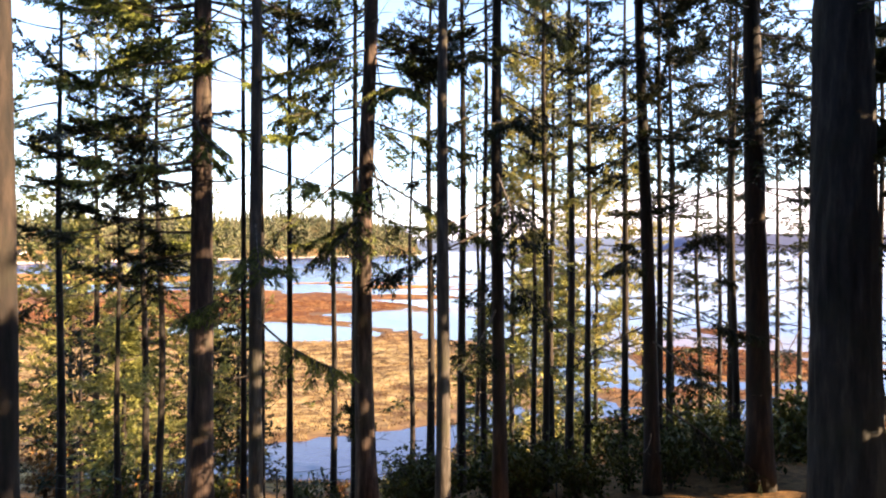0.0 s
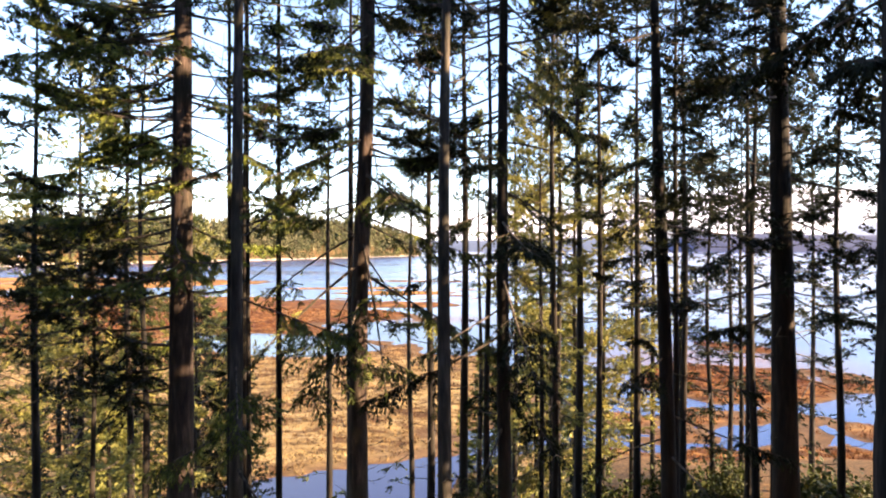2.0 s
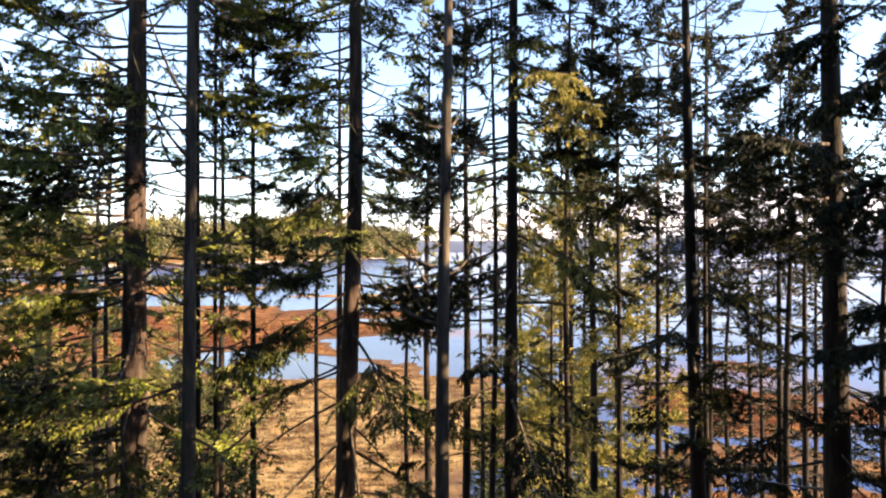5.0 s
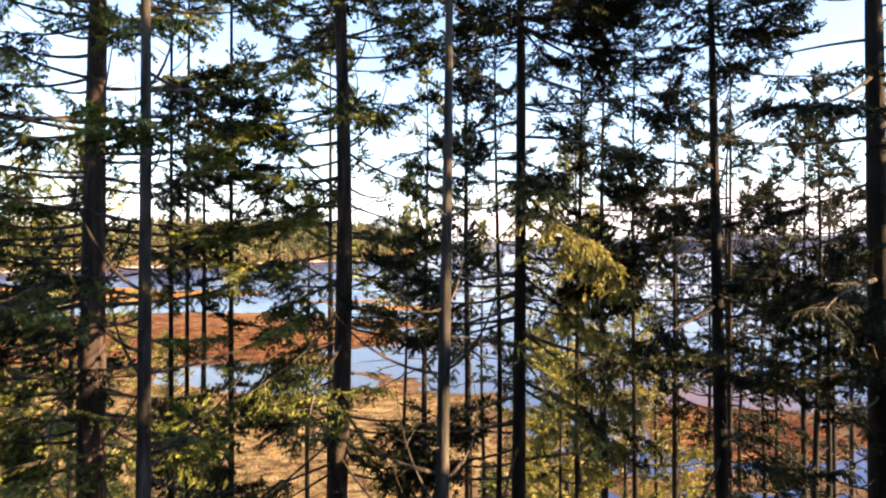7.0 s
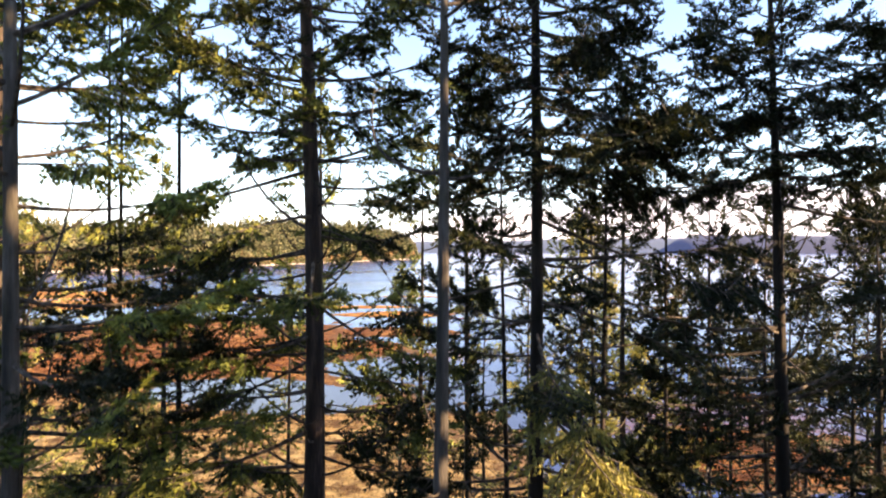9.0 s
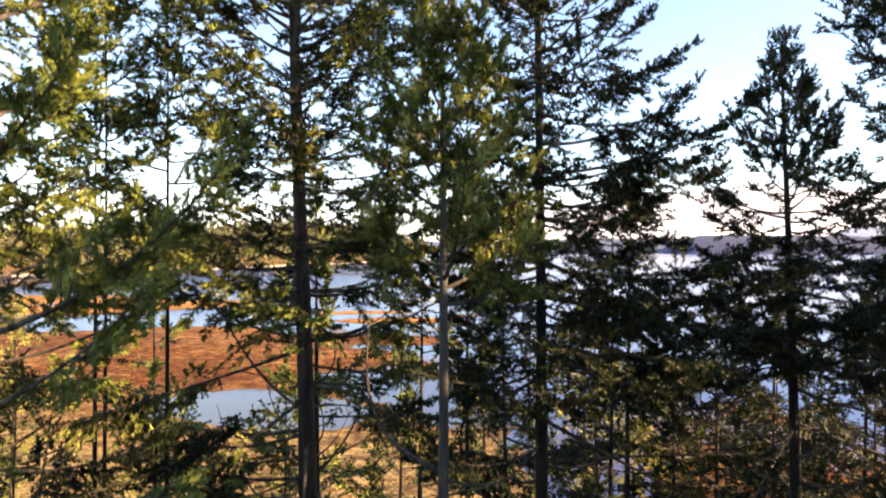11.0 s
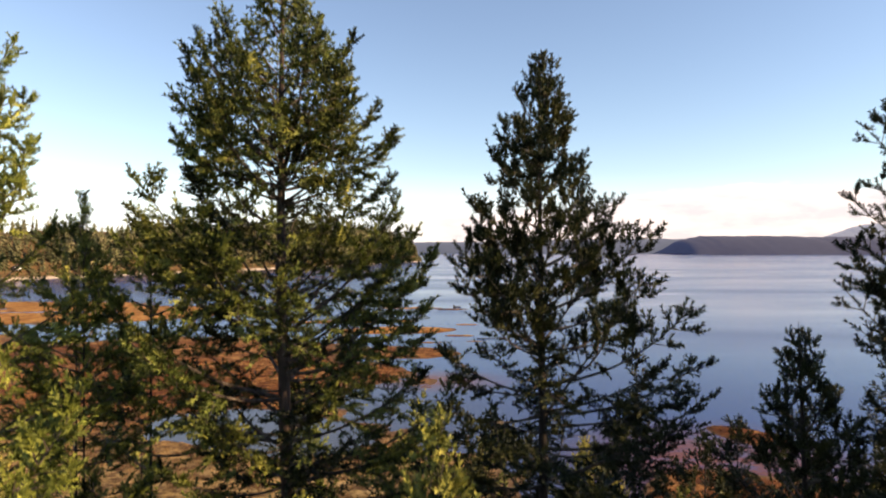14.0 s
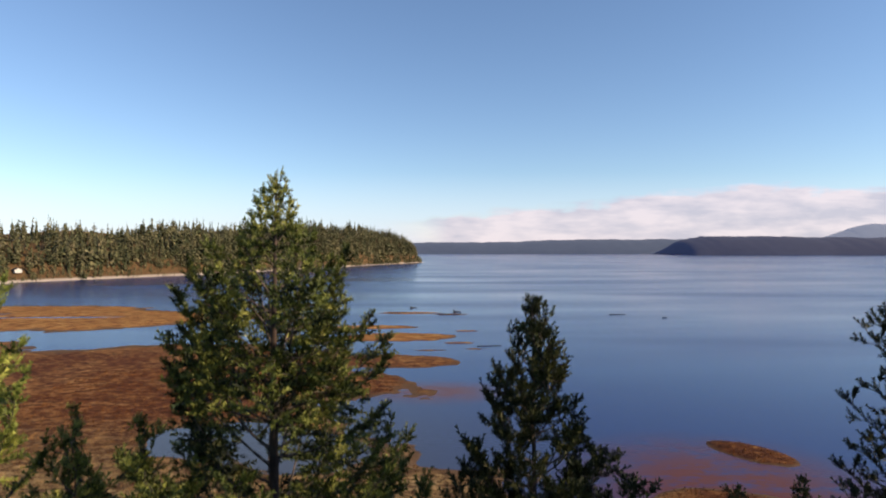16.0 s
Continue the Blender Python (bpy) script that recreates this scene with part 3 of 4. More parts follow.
def far_forest():
    """Conifers on the headland, each a stack of loose ragged sprays round its stem."""
    rng = np.random.default_rng(5)
    xy = np.stack([rng.uniform(-900, -20, 46000), rng.uniform(330, 1330, 46000)], 1)
    edge = []  # a closer fringe along the visible shore
    for (ax, ay), (bx, by) in zip(HEADLAND[:8], HEADLAND[1:9]):
        n = int(math.hypot(bx - ax, by - ay) * 1.8)
        t, inward = rng.random((n, 1)), rng.uniform(4, 30, (n, 1))
        w = np.array([ay - by, bx - ax]) / math.hypot(bx - ax, by - ay)
        edge.append(np.array([ax, ay]) + t * np.array([bx - ax, by - ay]) + inward * w)
    xy = np.concatenate([xy] + edge)
    d = inside_headland(xy[:, 0], xy[:, 1])
    for hx, hy in HOUSES:
        d = np.where(np.hypot(xy[:, 0] - hx, xy[:, 1] - hy) < 8, -1, d)
    keep = (d > 4) & (d < 150) & (rng.random(len(d)) < np.where(d < 45, 1.0, 0.45))
    xy, d = xy[keep], d[keep]
    z = height(xy[:, 0], xy[:, 1])
    n = len(xy)
    h = (8 + 14 * rng.random(n) ** 1.3) * np.where(d < 14, 0.55, 1.0) * (1 + 0.45 * rough_noise(xy[:, 0], xy[:, 1], 55, 71))
    bushy = rng.random(n) < 0.4
    h = np.where(bushy, h * 0.78, h)
    r = h * rng.uniform(0.11, 0.18, n) * np.where(bushy, 1.5, 1.0)
    lean = rng.normal(0, 0.04, (n, 2)) * h[:, None]
    out = []
    sprays = 17
    for k in range(sprays):
        u = (k + rng.uniform(0, 0.9, n)) / sprays
        reach = r * np.where(bushy, np.sqrt(np.maximum(1 - (1.7 * u - 0.7) ** 2, 0.05)), (1 - u) ** 0.85 + 0.08) * rng.uniform(0.6, 1.3, n)
        a = k * 2.4 + rng.uniform(0, 1.2, n) + xy[:, 0]
        cx, cy = xy[:, 0] + lean[:, 0] * u, xy[:, 1] + lean[:, 1] * u
        half = rng.uniform(0.5, 0.95, n)
        foot = z + h * (u * 0.90 + 0.02)
        top = np.stack([cx - 0.25 * reach * np.cos(a), cy - 0.25 * reach * np.sin(a), foot + h * rng.uniform(0.12, 0.24, n) * (1.05 - 0.5 * u)], 1)
        left = np.stack([cx + reach * np.cos(a - half), cy + reach * np.sin(a - half), foot + h * rng.uniform(-0.05, 0.03, n)], 1)
        right = np.stack([cx + reach * np.cos(a + half), cy + reach * np.sin(a + half), foot + h * rng.uniform(-0.05, 0.03, n)], 1)
        out.append(np.stack([left, right, top], 1))
    v = np.concatenate(out).reshape(-1, 3)
    return mesh("far_conifers", v, np.arange(len(v)).reshape(-1, 3), FAR_WOOD)


tagged(new("conifer_forest", far_forest()), "dense sunlit conifer wood covering the headland", "forest", kind="stuff")

# ---- trees ----
def crown(top, wide=1.0, dense=1.0, low=14.0, top_style=("dense", "dense", "upright"), mid_style=("mid", "hang", "mid"), spread=1.0):
    """The usual zones of a crown, from the leader down."""
    return [(top, top - 0.9, 0.14, 0.42 * wide, 0.062 / dense, top_style, 68, 50),
            (top - 0.9, top - 4.2, 0.46 * wide, 1.45 * wide, 0.088 / dense, top_style, 48, 24),
            (top - 4.2, top - 6.2, 1.45 * wide, 1.6 * wide, 0.10 / dense, mid_style + ("dense", "dense"), 26, 12),
            (top - 6.2, top - 9.5, 1.6 * spread, 1.95 * spread, 0.15 / dense, mid_style + ("sparse", "bare"), 18, 2),
            (top - 9.5, top - low, 1.9 * spread, 2.1 * spread, 0.21 / dense, ("sparse", "mid", "hang", "hang", "bare"), 10, -12),
            (top - low, top - low - 6, 1.0, 0.5, 0.42, ("bare",), 5, -10)]


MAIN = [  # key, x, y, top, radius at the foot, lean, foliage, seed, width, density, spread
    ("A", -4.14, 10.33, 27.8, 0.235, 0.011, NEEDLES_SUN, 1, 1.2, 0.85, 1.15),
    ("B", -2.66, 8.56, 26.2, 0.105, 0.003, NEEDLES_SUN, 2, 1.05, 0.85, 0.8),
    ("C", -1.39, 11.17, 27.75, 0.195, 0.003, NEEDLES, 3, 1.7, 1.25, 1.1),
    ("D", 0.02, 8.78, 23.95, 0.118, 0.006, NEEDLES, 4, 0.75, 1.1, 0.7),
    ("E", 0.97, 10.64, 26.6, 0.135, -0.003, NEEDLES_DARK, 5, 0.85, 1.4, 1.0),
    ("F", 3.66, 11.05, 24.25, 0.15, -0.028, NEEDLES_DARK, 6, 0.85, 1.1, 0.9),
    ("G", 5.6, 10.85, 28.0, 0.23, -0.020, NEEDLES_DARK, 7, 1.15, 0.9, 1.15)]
LABELS = {
    "A": "tall fir with reddish sunlit trunk and dark layered boughs",
    "B": "slender fir with a pale sunlit stem",
    "C": "tall olive-green spruce with a broad pointed crown",
    "D": "thin spruce with a short narrow crown",
    "E": "dark green fir with an open narrow crown in shade",
    "F": "small dark fir with a sparse rounded top",
    "G": "tall dark fir with wide upturned boughs"}
# single limbs that stand out: height, heading, length, rise, kind
STANDOUT = {"A": [(24.7, 5, 1.2, 42, "upright"), (25.3, -10, 1.0, 35, "upright"), (14.6, 172, 2.6, -4, "mid"), (15.3, 185, 2.4, 0, "hang"), (13.5, 178, 2.5, -6, "mid"), (16.1, 190, 2.5, 2, "mid")],
         "C": [(19.0, 168, 1.6, 34, "bare"), (18.2, 175, 1.5, 30, "bare"), (19.6, 12, 1.3, 45, "bare"), (20.3, 172, 1.8, 38, "bare"), (17.2, 8, 1.6, -8, "bare")],
         # E's pale hanging limbs hold a patch of sunlight in their colour
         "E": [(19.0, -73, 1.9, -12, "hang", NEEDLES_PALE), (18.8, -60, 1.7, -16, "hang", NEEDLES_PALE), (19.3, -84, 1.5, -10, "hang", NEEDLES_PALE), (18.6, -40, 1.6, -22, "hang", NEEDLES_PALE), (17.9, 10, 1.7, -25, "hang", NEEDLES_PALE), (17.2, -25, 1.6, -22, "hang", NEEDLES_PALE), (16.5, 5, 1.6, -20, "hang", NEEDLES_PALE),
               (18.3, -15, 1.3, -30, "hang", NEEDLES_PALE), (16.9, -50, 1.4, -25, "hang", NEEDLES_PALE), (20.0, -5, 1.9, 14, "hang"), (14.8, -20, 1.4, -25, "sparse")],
         "F": [(17.5, 200, 2.2, -10, "hang"), (19.3, 195, 2.3, 12, "mid"), (18.6, 20, 2.0, 20, "mid")]}


def tips(outline, n, seed, style, high, low, rise=(46, 14), side=None, arc=(0, 360), fill=(0.62, 1.03), window=None):
    """Limbs whose ends reach the outline (height: reach) of a crown, from high to low; rise: pitch at the top and below."""
    r = np.random.default_rng(seed)
    zs, rs = zip(*sorted(outline))
    bow = {"curtain": 0.20, "brush": 0.30}[style]
    out = []
    for k in range(n):
        f = ((k + r.uniform(0.1, 0.9)) / n) ** 0.9
        tip = high + (low - high) * f
        turn = arc[0] + (k * 137.5 + r.normal(0, 14)) % (arc[1] - arc[0])
        reach = float(np.interp(tip, zs, rs)) * r.uniform(*fill)
        if side:
            reach *= side(radians(turn), tip)
        p = radians(rise[0] + (rise[1] - rise[0]) * min(1, f * 1.6) + r.normal(0, 5))
        length = reach / max(0.3, math.cos(p) - bow * math.sin(p))
        if window and window[0] < tip - length * (math.sin(p) + bow * math.cos(p)) < window[1] and k % 4:
            continue  # few limbs leave the stem here, so the sky shows through
        if length > 0.1:
            out.append((tip - length * (math.sin(p) + bow * math.cos(p)), turn % 360, min(length, 2.7), math.degrees(p), style))
    return out


STANDOUT["F"] += [(20.6, -20, 1.7, -6, "mid"), (20.9, 170, 1.5, -4, "mid"), (20.2, 230, 1.6, -8, "hang"), (21.3, 30, 1.5, 0, "mid")]
STANDOUT["G"] = [(16.8, 190, 2.0, -4, "mid"), (17.4, 240, 1.9, 0, "mid"), (16.3, 290, 1.8, -8, "hang"), (17.0, 345, 1.9, -3, "mid")]
STANDOUT["A"] += [(18.8, 150, 2.2, 4, "mid"), (16.0, 140, 2.3, -5, "mid"), (17.6, 210, 2.3, 0, "mid"), (15.0, 200, 2.4, -8, "mid"), (16.6, 170, 2.5, -2, "mid"), (17.3, 190, 2.4, -4, "hang"), (16.8, 150, 2.2, -5, "mid"), (18.4, 200, 2.1, 4, "mid"), (15.7, 160, 2.3, -6, "mid"), (16.3, -25, 1.7, -10, "mid"), (15.2, 10, 1.9, -12, "hang"), (14.3, -15, 1.8, -14, "mid"), (17.3, 30, 1.5, -8, "mid"), (15.8, 45, 1.6, -10, "hang")]
STANDOUT["C"] += [(16.2, 165, 1.8, -10, "mid"), (15.3, 200, 1.7, -12, "hang"), (14.6, 170, 1.9, -12, "mid"), (17.0, 215, 1.5, -8, "mid"), (15.6, -10, 1.6, -12, "mid"), (14.3, 20, 1.5, -14, "hang")]
STANDOUT["E"] += [(21.6, -10, 2.0, -8, "mid"), (21.0, 20, 1.9, -10, "mid"), (20.4, -30, 1.8, -12, "hang"), (21.3, -45, 1.6, -5, "mid"), (20.8, 200, 1.6, -8, "mid"), (21.8, 160, 1.4, 0, "mid")]
OUTLINE = {
    "A": [(27.8, 0.05), (26.6, 0.55), (25.5, 0.85), (24.5, 1.25), (23.5, 1.6), (21.0, 1.9)],
    "C": [(27.75, 0.04), (27.55, 0.12), (27.3, 0.19), (27.16, 0.32), (27.06, 0.64), (26.7, 0.78), (26.4, 0.90), (25.9, 1.15), (25.4, 1.42), (24.8, 1.52), (24.0, 1.70), (22.0, 1.9)],
    "E": [(26.65, 0.04), (26.45, 0.15), (26.2, 0.25), (25.85, 0.38), (25.6, 0.46), (25.4, 0.55), (25.15, 0.72), (24.6, 0.76), (24.0, 0.88), (22.5, 1.3), (21.0, 1.5)],
    "F": [(24.25, 0.04), (24.0, 0.18), (23.7, 0.34), (23.2, 0.55), (22.6, 1.05), (21.0, 1.5)],
    "G": [(28.0, 0.05), (27.2, 0.65), (26.2, 1.22), (25.6, 1.42), (25.0, 1.58), (24.0, 1.78), (21.5, 1.9)]}


def over_water(az, z):
    # the dark fir reaches further out on its sunny side
    return 1 + 0.55 * max(0, math.cos(az)) * min(1, max(0, (25.5 - z) / 0.9))


STANDOUT["C"] += tips(OUTLINE["C"], 92, 44, "curtain", 27.72, 24.9, (54, 22), fill=(0.62, 1.05), window=(24.7, 25.3)) + tips(OUTLINE["C"], 44, 45, "curtain", 24.9, 21.4, (22, 0), fill=(0.6, 1.06))
STANDOUT["C"] += [(*limb_row, NEEDLES_DARK) for limb_row in tips(OUTLINE["C"], 44, 55, "curtain", 26.2, 21.6, (34, 6), fill=(0.30, 0.62))]  # shade inside the crown, put into darker needles
STANDOUT["E"] += tips(OUTLINE["E"], 72, 46, "brush", 26.68, 24.3, (46, 16), over_water, fill=(0.6, 1.06)) + tips(OUTLINE["E"], 86, 47, "curtain", 24.3, 20.8, (10, -8), over_water, fill=(0.35, 1.05))
STANDOUT["A"] += tips(OUTLINE["A"], 30, 48, "curtain", 27.7, 24.6, (50, 22)) + tips(OUTLINE["A"], 24, 49, "curtain", 24.6, 21.6, (20, 4), arc=(-110, 80))
STANDOUT["A"] += tips([(16, 2.6), (23, 2.2)], 30, 54, "curtain", 22.0, 16.0, (8, -6), arc=(140, 235), fill=(0.8, 1.05))
STANDOUT["F"] += tips(OUTLINE["F"], 30, 50, "brush", 24.2, 22.9, (48, 18)) + tips(OUTLINE["F"], 40, 51, "curtain", 22.9, 20.8, (12, -8))
STANDOUT["G"] += tips(OUTLINE["G"], 40, 52, "brush", 27.6, 24.0, (40, 16), arc=(135, 255), fill=(0.75, 1.03)) + tips(OUTLINE["G"], 14, 53, "curtain", 24.0, 21.8, (12, -6), arc=(90, 290))


# heavy boughs low on the stems, shade put into their dark needles, by tree: lowest, highest, heading, its spread,
# length, count
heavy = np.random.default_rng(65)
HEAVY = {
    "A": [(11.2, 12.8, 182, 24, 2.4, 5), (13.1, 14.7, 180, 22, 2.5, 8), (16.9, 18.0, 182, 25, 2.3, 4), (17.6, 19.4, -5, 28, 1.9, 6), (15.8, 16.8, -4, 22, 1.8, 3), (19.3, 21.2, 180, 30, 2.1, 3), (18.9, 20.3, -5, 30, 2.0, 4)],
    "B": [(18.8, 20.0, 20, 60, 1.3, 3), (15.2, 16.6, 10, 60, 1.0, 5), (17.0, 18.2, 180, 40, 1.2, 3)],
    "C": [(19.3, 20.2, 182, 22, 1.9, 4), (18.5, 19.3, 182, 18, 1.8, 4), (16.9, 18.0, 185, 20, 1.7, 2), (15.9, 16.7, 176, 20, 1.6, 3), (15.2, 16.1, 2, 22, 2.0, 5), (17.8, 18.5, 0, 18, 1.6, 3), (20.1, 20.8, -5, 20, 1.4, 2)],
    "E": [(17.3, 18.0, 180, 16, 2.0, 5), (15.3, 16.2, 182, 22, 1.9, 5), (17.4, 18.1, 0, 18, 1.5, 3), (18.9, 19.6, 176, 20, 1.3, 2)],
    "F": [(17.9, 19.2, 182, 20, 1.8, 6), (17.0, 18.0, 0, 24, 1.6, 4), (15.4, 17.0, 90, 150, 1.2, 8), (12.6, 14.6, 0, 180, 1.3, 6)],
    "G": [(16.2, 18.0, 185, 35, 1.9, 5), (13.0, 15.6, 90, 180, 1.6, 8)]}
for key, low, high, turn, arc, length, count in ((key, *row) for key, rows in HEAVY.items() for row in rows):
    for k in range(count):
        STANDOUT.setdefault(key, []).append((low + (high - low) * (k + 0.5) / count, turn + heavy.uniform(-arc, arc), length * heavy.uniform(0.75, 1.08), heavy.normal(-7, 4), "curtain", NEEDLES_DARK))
twigs = np.random.default_rng(66)
for key, low, high in (("A", 14.5, 21.5), ("B", 14, 21), ("C", 14, 22), ("D", 15, 21), ("F", 16, 20), ("G", 16, 21)):
    for _ in range(11):  # thin dead limbs that rise and curve
        STANDOUT.setdefault(key, []).append((twigs.uniform(low, high), twigs.uniform(0, 360), twigs.uniform(0.7, 1.6), twigs.uniform(18, 48), "bare"))
for key, x, y, top, r, lean, leaf, seed, wide, dense, spread in MAIN:
    gz0 = z_at(x, y)
    style = ("upright", "upright", "dense") if leaf is NEEDLES_DARK else ("dense", "dense", "upright")
    mid = ("mid", "upright", "mid") if leaf is NEEDLES_DARK else ("mid", "hang", "mid")
    zones = crown(top, wide, dense, 15.5, style, mid, spread)
    if key == "D":  # its living crown is short
        zones = [(top, top - 0.9, 0.12, 0.40, 0.045, style, 66, 44), (top - 0.9, top - 2.3, 0.40, 0.85, 0.05, style, 42, 14),
                 (top - 2.3, top - 9, 0.8, 1.0, 0.42, ("bare", "sparse", "bare"), 10, 0), (top - 9, top - 16, 0.8, 0.4, 0.6, ("bare",), 5, -10)]
    if key in OUTLINE:  # the upper crown is built from its outline
        zones = [(top, top - 0.3, 0.08, 0.14, 0.06, style, 75, 60)] + zones[3:]
    if key in "ABCEF":  # open below the top
        zones = [(a, b, c, d, e * (1.0 if j < 1 else 1.3 if key == "C" else 1.7), f, p, q) for j, (a, b, c, d, e, f, p, q) in enumerate(zones)]
    if key in "CEFG":  # lower limbs fall away from the stem
        zones = [(a, b, c, d, e, f, p if j < 1 else p - 16, q if j < 1 else q - 14) for j, (a, b, c, d, e, f, p, q) in enumerate(zones)]
    if leaf is NEEDLES_DARK:  # flatter limbs
        zones = [(a, b, c, d, e, f, p * 0.8, q * 0.6) for a, b, c, d, e, f, p, q in zones]
    conifer("fir_tree", LABELS[key], x, y, gz0, top, r, zones, leaf, seed, bark=BARK_PALE if key in "BD" else BARK_RED_SUNLIT if key in "AC" else BARK, lean=(lean, 0), extra=STANDOUT.get(key, ()))
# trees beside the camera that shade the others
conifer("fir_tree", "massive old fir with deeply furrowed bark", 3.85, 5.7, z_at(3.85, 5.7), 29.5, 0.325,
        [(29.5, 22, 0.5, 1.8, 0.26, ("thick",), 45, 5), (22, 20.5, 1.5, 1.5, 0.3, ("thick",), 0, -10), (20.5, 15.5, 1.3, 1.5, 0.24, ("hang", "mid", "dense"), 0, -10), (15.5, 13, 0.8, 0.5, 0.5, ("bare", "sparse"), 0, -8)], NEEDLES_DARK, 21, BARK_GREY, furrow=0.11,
        extra=[(15.7 + 0.33 * k, 78 + (k * 47) % 70, 1.5 + 0.12 * (k % 4), -8, "hang") for k in range(10)])
conifer("fir_tree", "slender fir trunk lit by the sun high up", -4.45, 6.0, z_at(-4.45, 6.0), 25.0, 0.17,
        [(25, 19, 0.3, 1.4, 0.3, ("thick",), 45, 5), (19, 15, 1.3, 1.0, 0.4, ("sparse", "bare"), 0, -10)], NEEDLES, 22)
# unseen firs added for shade, with gaps in their crowns for sun patches
for k, (x, y, top, gap1, gap0) in enumerate([(7.25, 9.0, 28.4, 21.9, 15.4), (9.6, 9.9, 29.5, 23.0, 17.6), (8.2, 3.2, 18.0, 12, 11)]):
    conifer("fir_tree", "unseen tall fir added to shade the stems", x, y, z_at(x, y), top, 0.3,
            [(top, top - 5, 0.3, 1.2, 0.14, ("dense",), 45, 12), (top - 5, gap1, 1.3, 1.7, 0.3, ("dense", "mid"), 10, -5), (gap0, 11, 1.6, 1.8, 0.35, ("dense", "mid"), -5, -10)], NEEDLES_DARK, 30 + k, coarse=True)

# unseen forest added behind, which shuts out the sky on that side
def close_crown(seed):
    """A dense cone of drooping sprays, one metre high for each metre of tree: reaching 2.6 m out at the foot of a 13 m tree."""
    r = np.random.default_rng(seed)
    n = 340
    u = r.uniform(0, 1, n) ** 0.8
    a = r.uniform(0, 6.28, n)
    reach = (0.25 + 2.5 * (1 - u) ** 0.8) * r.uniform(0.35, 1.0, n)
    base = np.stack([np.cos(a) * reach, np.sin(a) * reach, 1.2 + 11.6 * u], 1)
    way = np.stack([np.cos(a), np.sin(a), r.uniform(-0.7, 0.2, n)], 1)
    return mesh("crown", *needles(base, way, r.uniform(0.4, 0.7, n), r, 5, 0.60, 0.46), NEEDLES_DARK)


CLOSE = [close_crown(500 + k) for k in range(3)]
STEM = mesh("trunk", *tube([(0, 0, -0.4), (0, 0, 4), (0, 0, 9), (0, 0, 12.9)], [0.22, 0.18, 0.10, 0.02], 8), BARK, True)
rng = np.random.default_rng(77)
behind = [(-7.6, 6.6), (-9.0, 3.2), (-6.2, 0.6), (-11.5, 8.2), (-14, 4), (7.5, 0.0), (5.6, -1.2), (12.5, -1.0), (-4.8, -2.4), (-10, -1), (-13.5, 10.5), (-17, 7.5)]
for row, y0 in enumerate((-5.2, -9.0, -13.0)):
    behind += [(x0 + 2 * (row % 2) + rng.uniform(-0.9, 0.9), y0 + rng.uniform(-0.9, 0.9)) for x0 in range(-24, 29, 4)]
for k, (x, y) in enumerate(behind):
    tree = tagged(new("fir_tree"), "unseen dense fir added behind the clearing to block the sky", "tree", "trees at the forest edge")
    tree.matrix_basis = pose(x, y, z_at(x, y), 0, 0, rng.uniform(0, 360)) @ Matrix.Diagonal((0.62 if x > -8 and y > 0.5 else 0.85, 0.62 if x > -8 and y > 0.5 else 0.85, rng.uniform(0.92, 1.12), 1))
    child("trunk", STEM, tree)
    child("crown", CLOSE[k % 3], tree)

for x, y, tall in ((10.2, 10.9, 0.50), (12.6, 11.6, 0.55), (14.8, 10.4, 0.55), (16.8, 11.8, 0.6)):  # unseen young growth added to shade the brow of the bank
    tree = tagged(new("fir_tree"), "unseen bushy fir added to shade the bank", "tree", "trees at the forest edge")
    tree.matrix_basis = pose(x, y, z_at(x, y), 0, 0, 40 * x) @ Matrix.Diagonal((0.72, 0.72, tall, 1))
    child("trunk", STEM, tree)
    child("crown", CLOSE[int(x) % 3], tree)

# an unseen row added to keep the low sun off the stems
conifer("fir_tree", "unseen tall fir added to block the low sun", 8.3, 6.05, z_at(8.3, 6.05), 27.2, 0.24,
        [(27.2, 23.6, 0.3, 1.3, 0.26, ("thick",), 40, 10), (23.6, 23.0, 1.3, 1.5, 0.32, ("thick",), 5, 0), (23.0, 18.3, 1.2, 1.4, 1.3, ("thick",), 5, -12), (18.3, 15.5, 1.5, 1.7, 0.32, ("thick",), 0, -12)], NEEDLES_DARK, 420, coarse=True)
for k, (x, y, top) in enumerate([(7.1, 3.6, 26.9), (7.5, 4.9, 27.7), (8.4, 8.5, 27.0), (10.4, 8.4, 26.6), (11.5, 9.4, 27.0), (13.6, 9.0, 27.5)]):
    gap_in_crown = k > 1 or k == 0
    zones = [(top, top - 2.5, 0.4, 1.3, 0.30, ("thick",), 40, 10), (top - 2.5, 19.5 if not gap_in_crown else top - 2.2, 1.4, 1.7, 0.36, ("thick",), 5, -12),
             (24.5, 19.0, 1.4, 1.6, 1.0, ("thick",), 5, -8) if k in (2, 3) else (top - 2.2, top - 2.3, 0.5, 0.5, 0.5, ("thick",), 5, -8),
             (19.5 if k == 1 else 16.8 if k < 4 else 16.2, 12.5 if k > 1 else 10.9, 1.7, 1.8, 0.36 if k > 1 else 0.25, ("thick",), 5, -12)]
    conifer("fir_tree", "unseen tall fir added to block the low sun", x, y, z_at(x, y), top, 0.22, zones, NEEDLES_DARK, 400 + k, coarse=True)

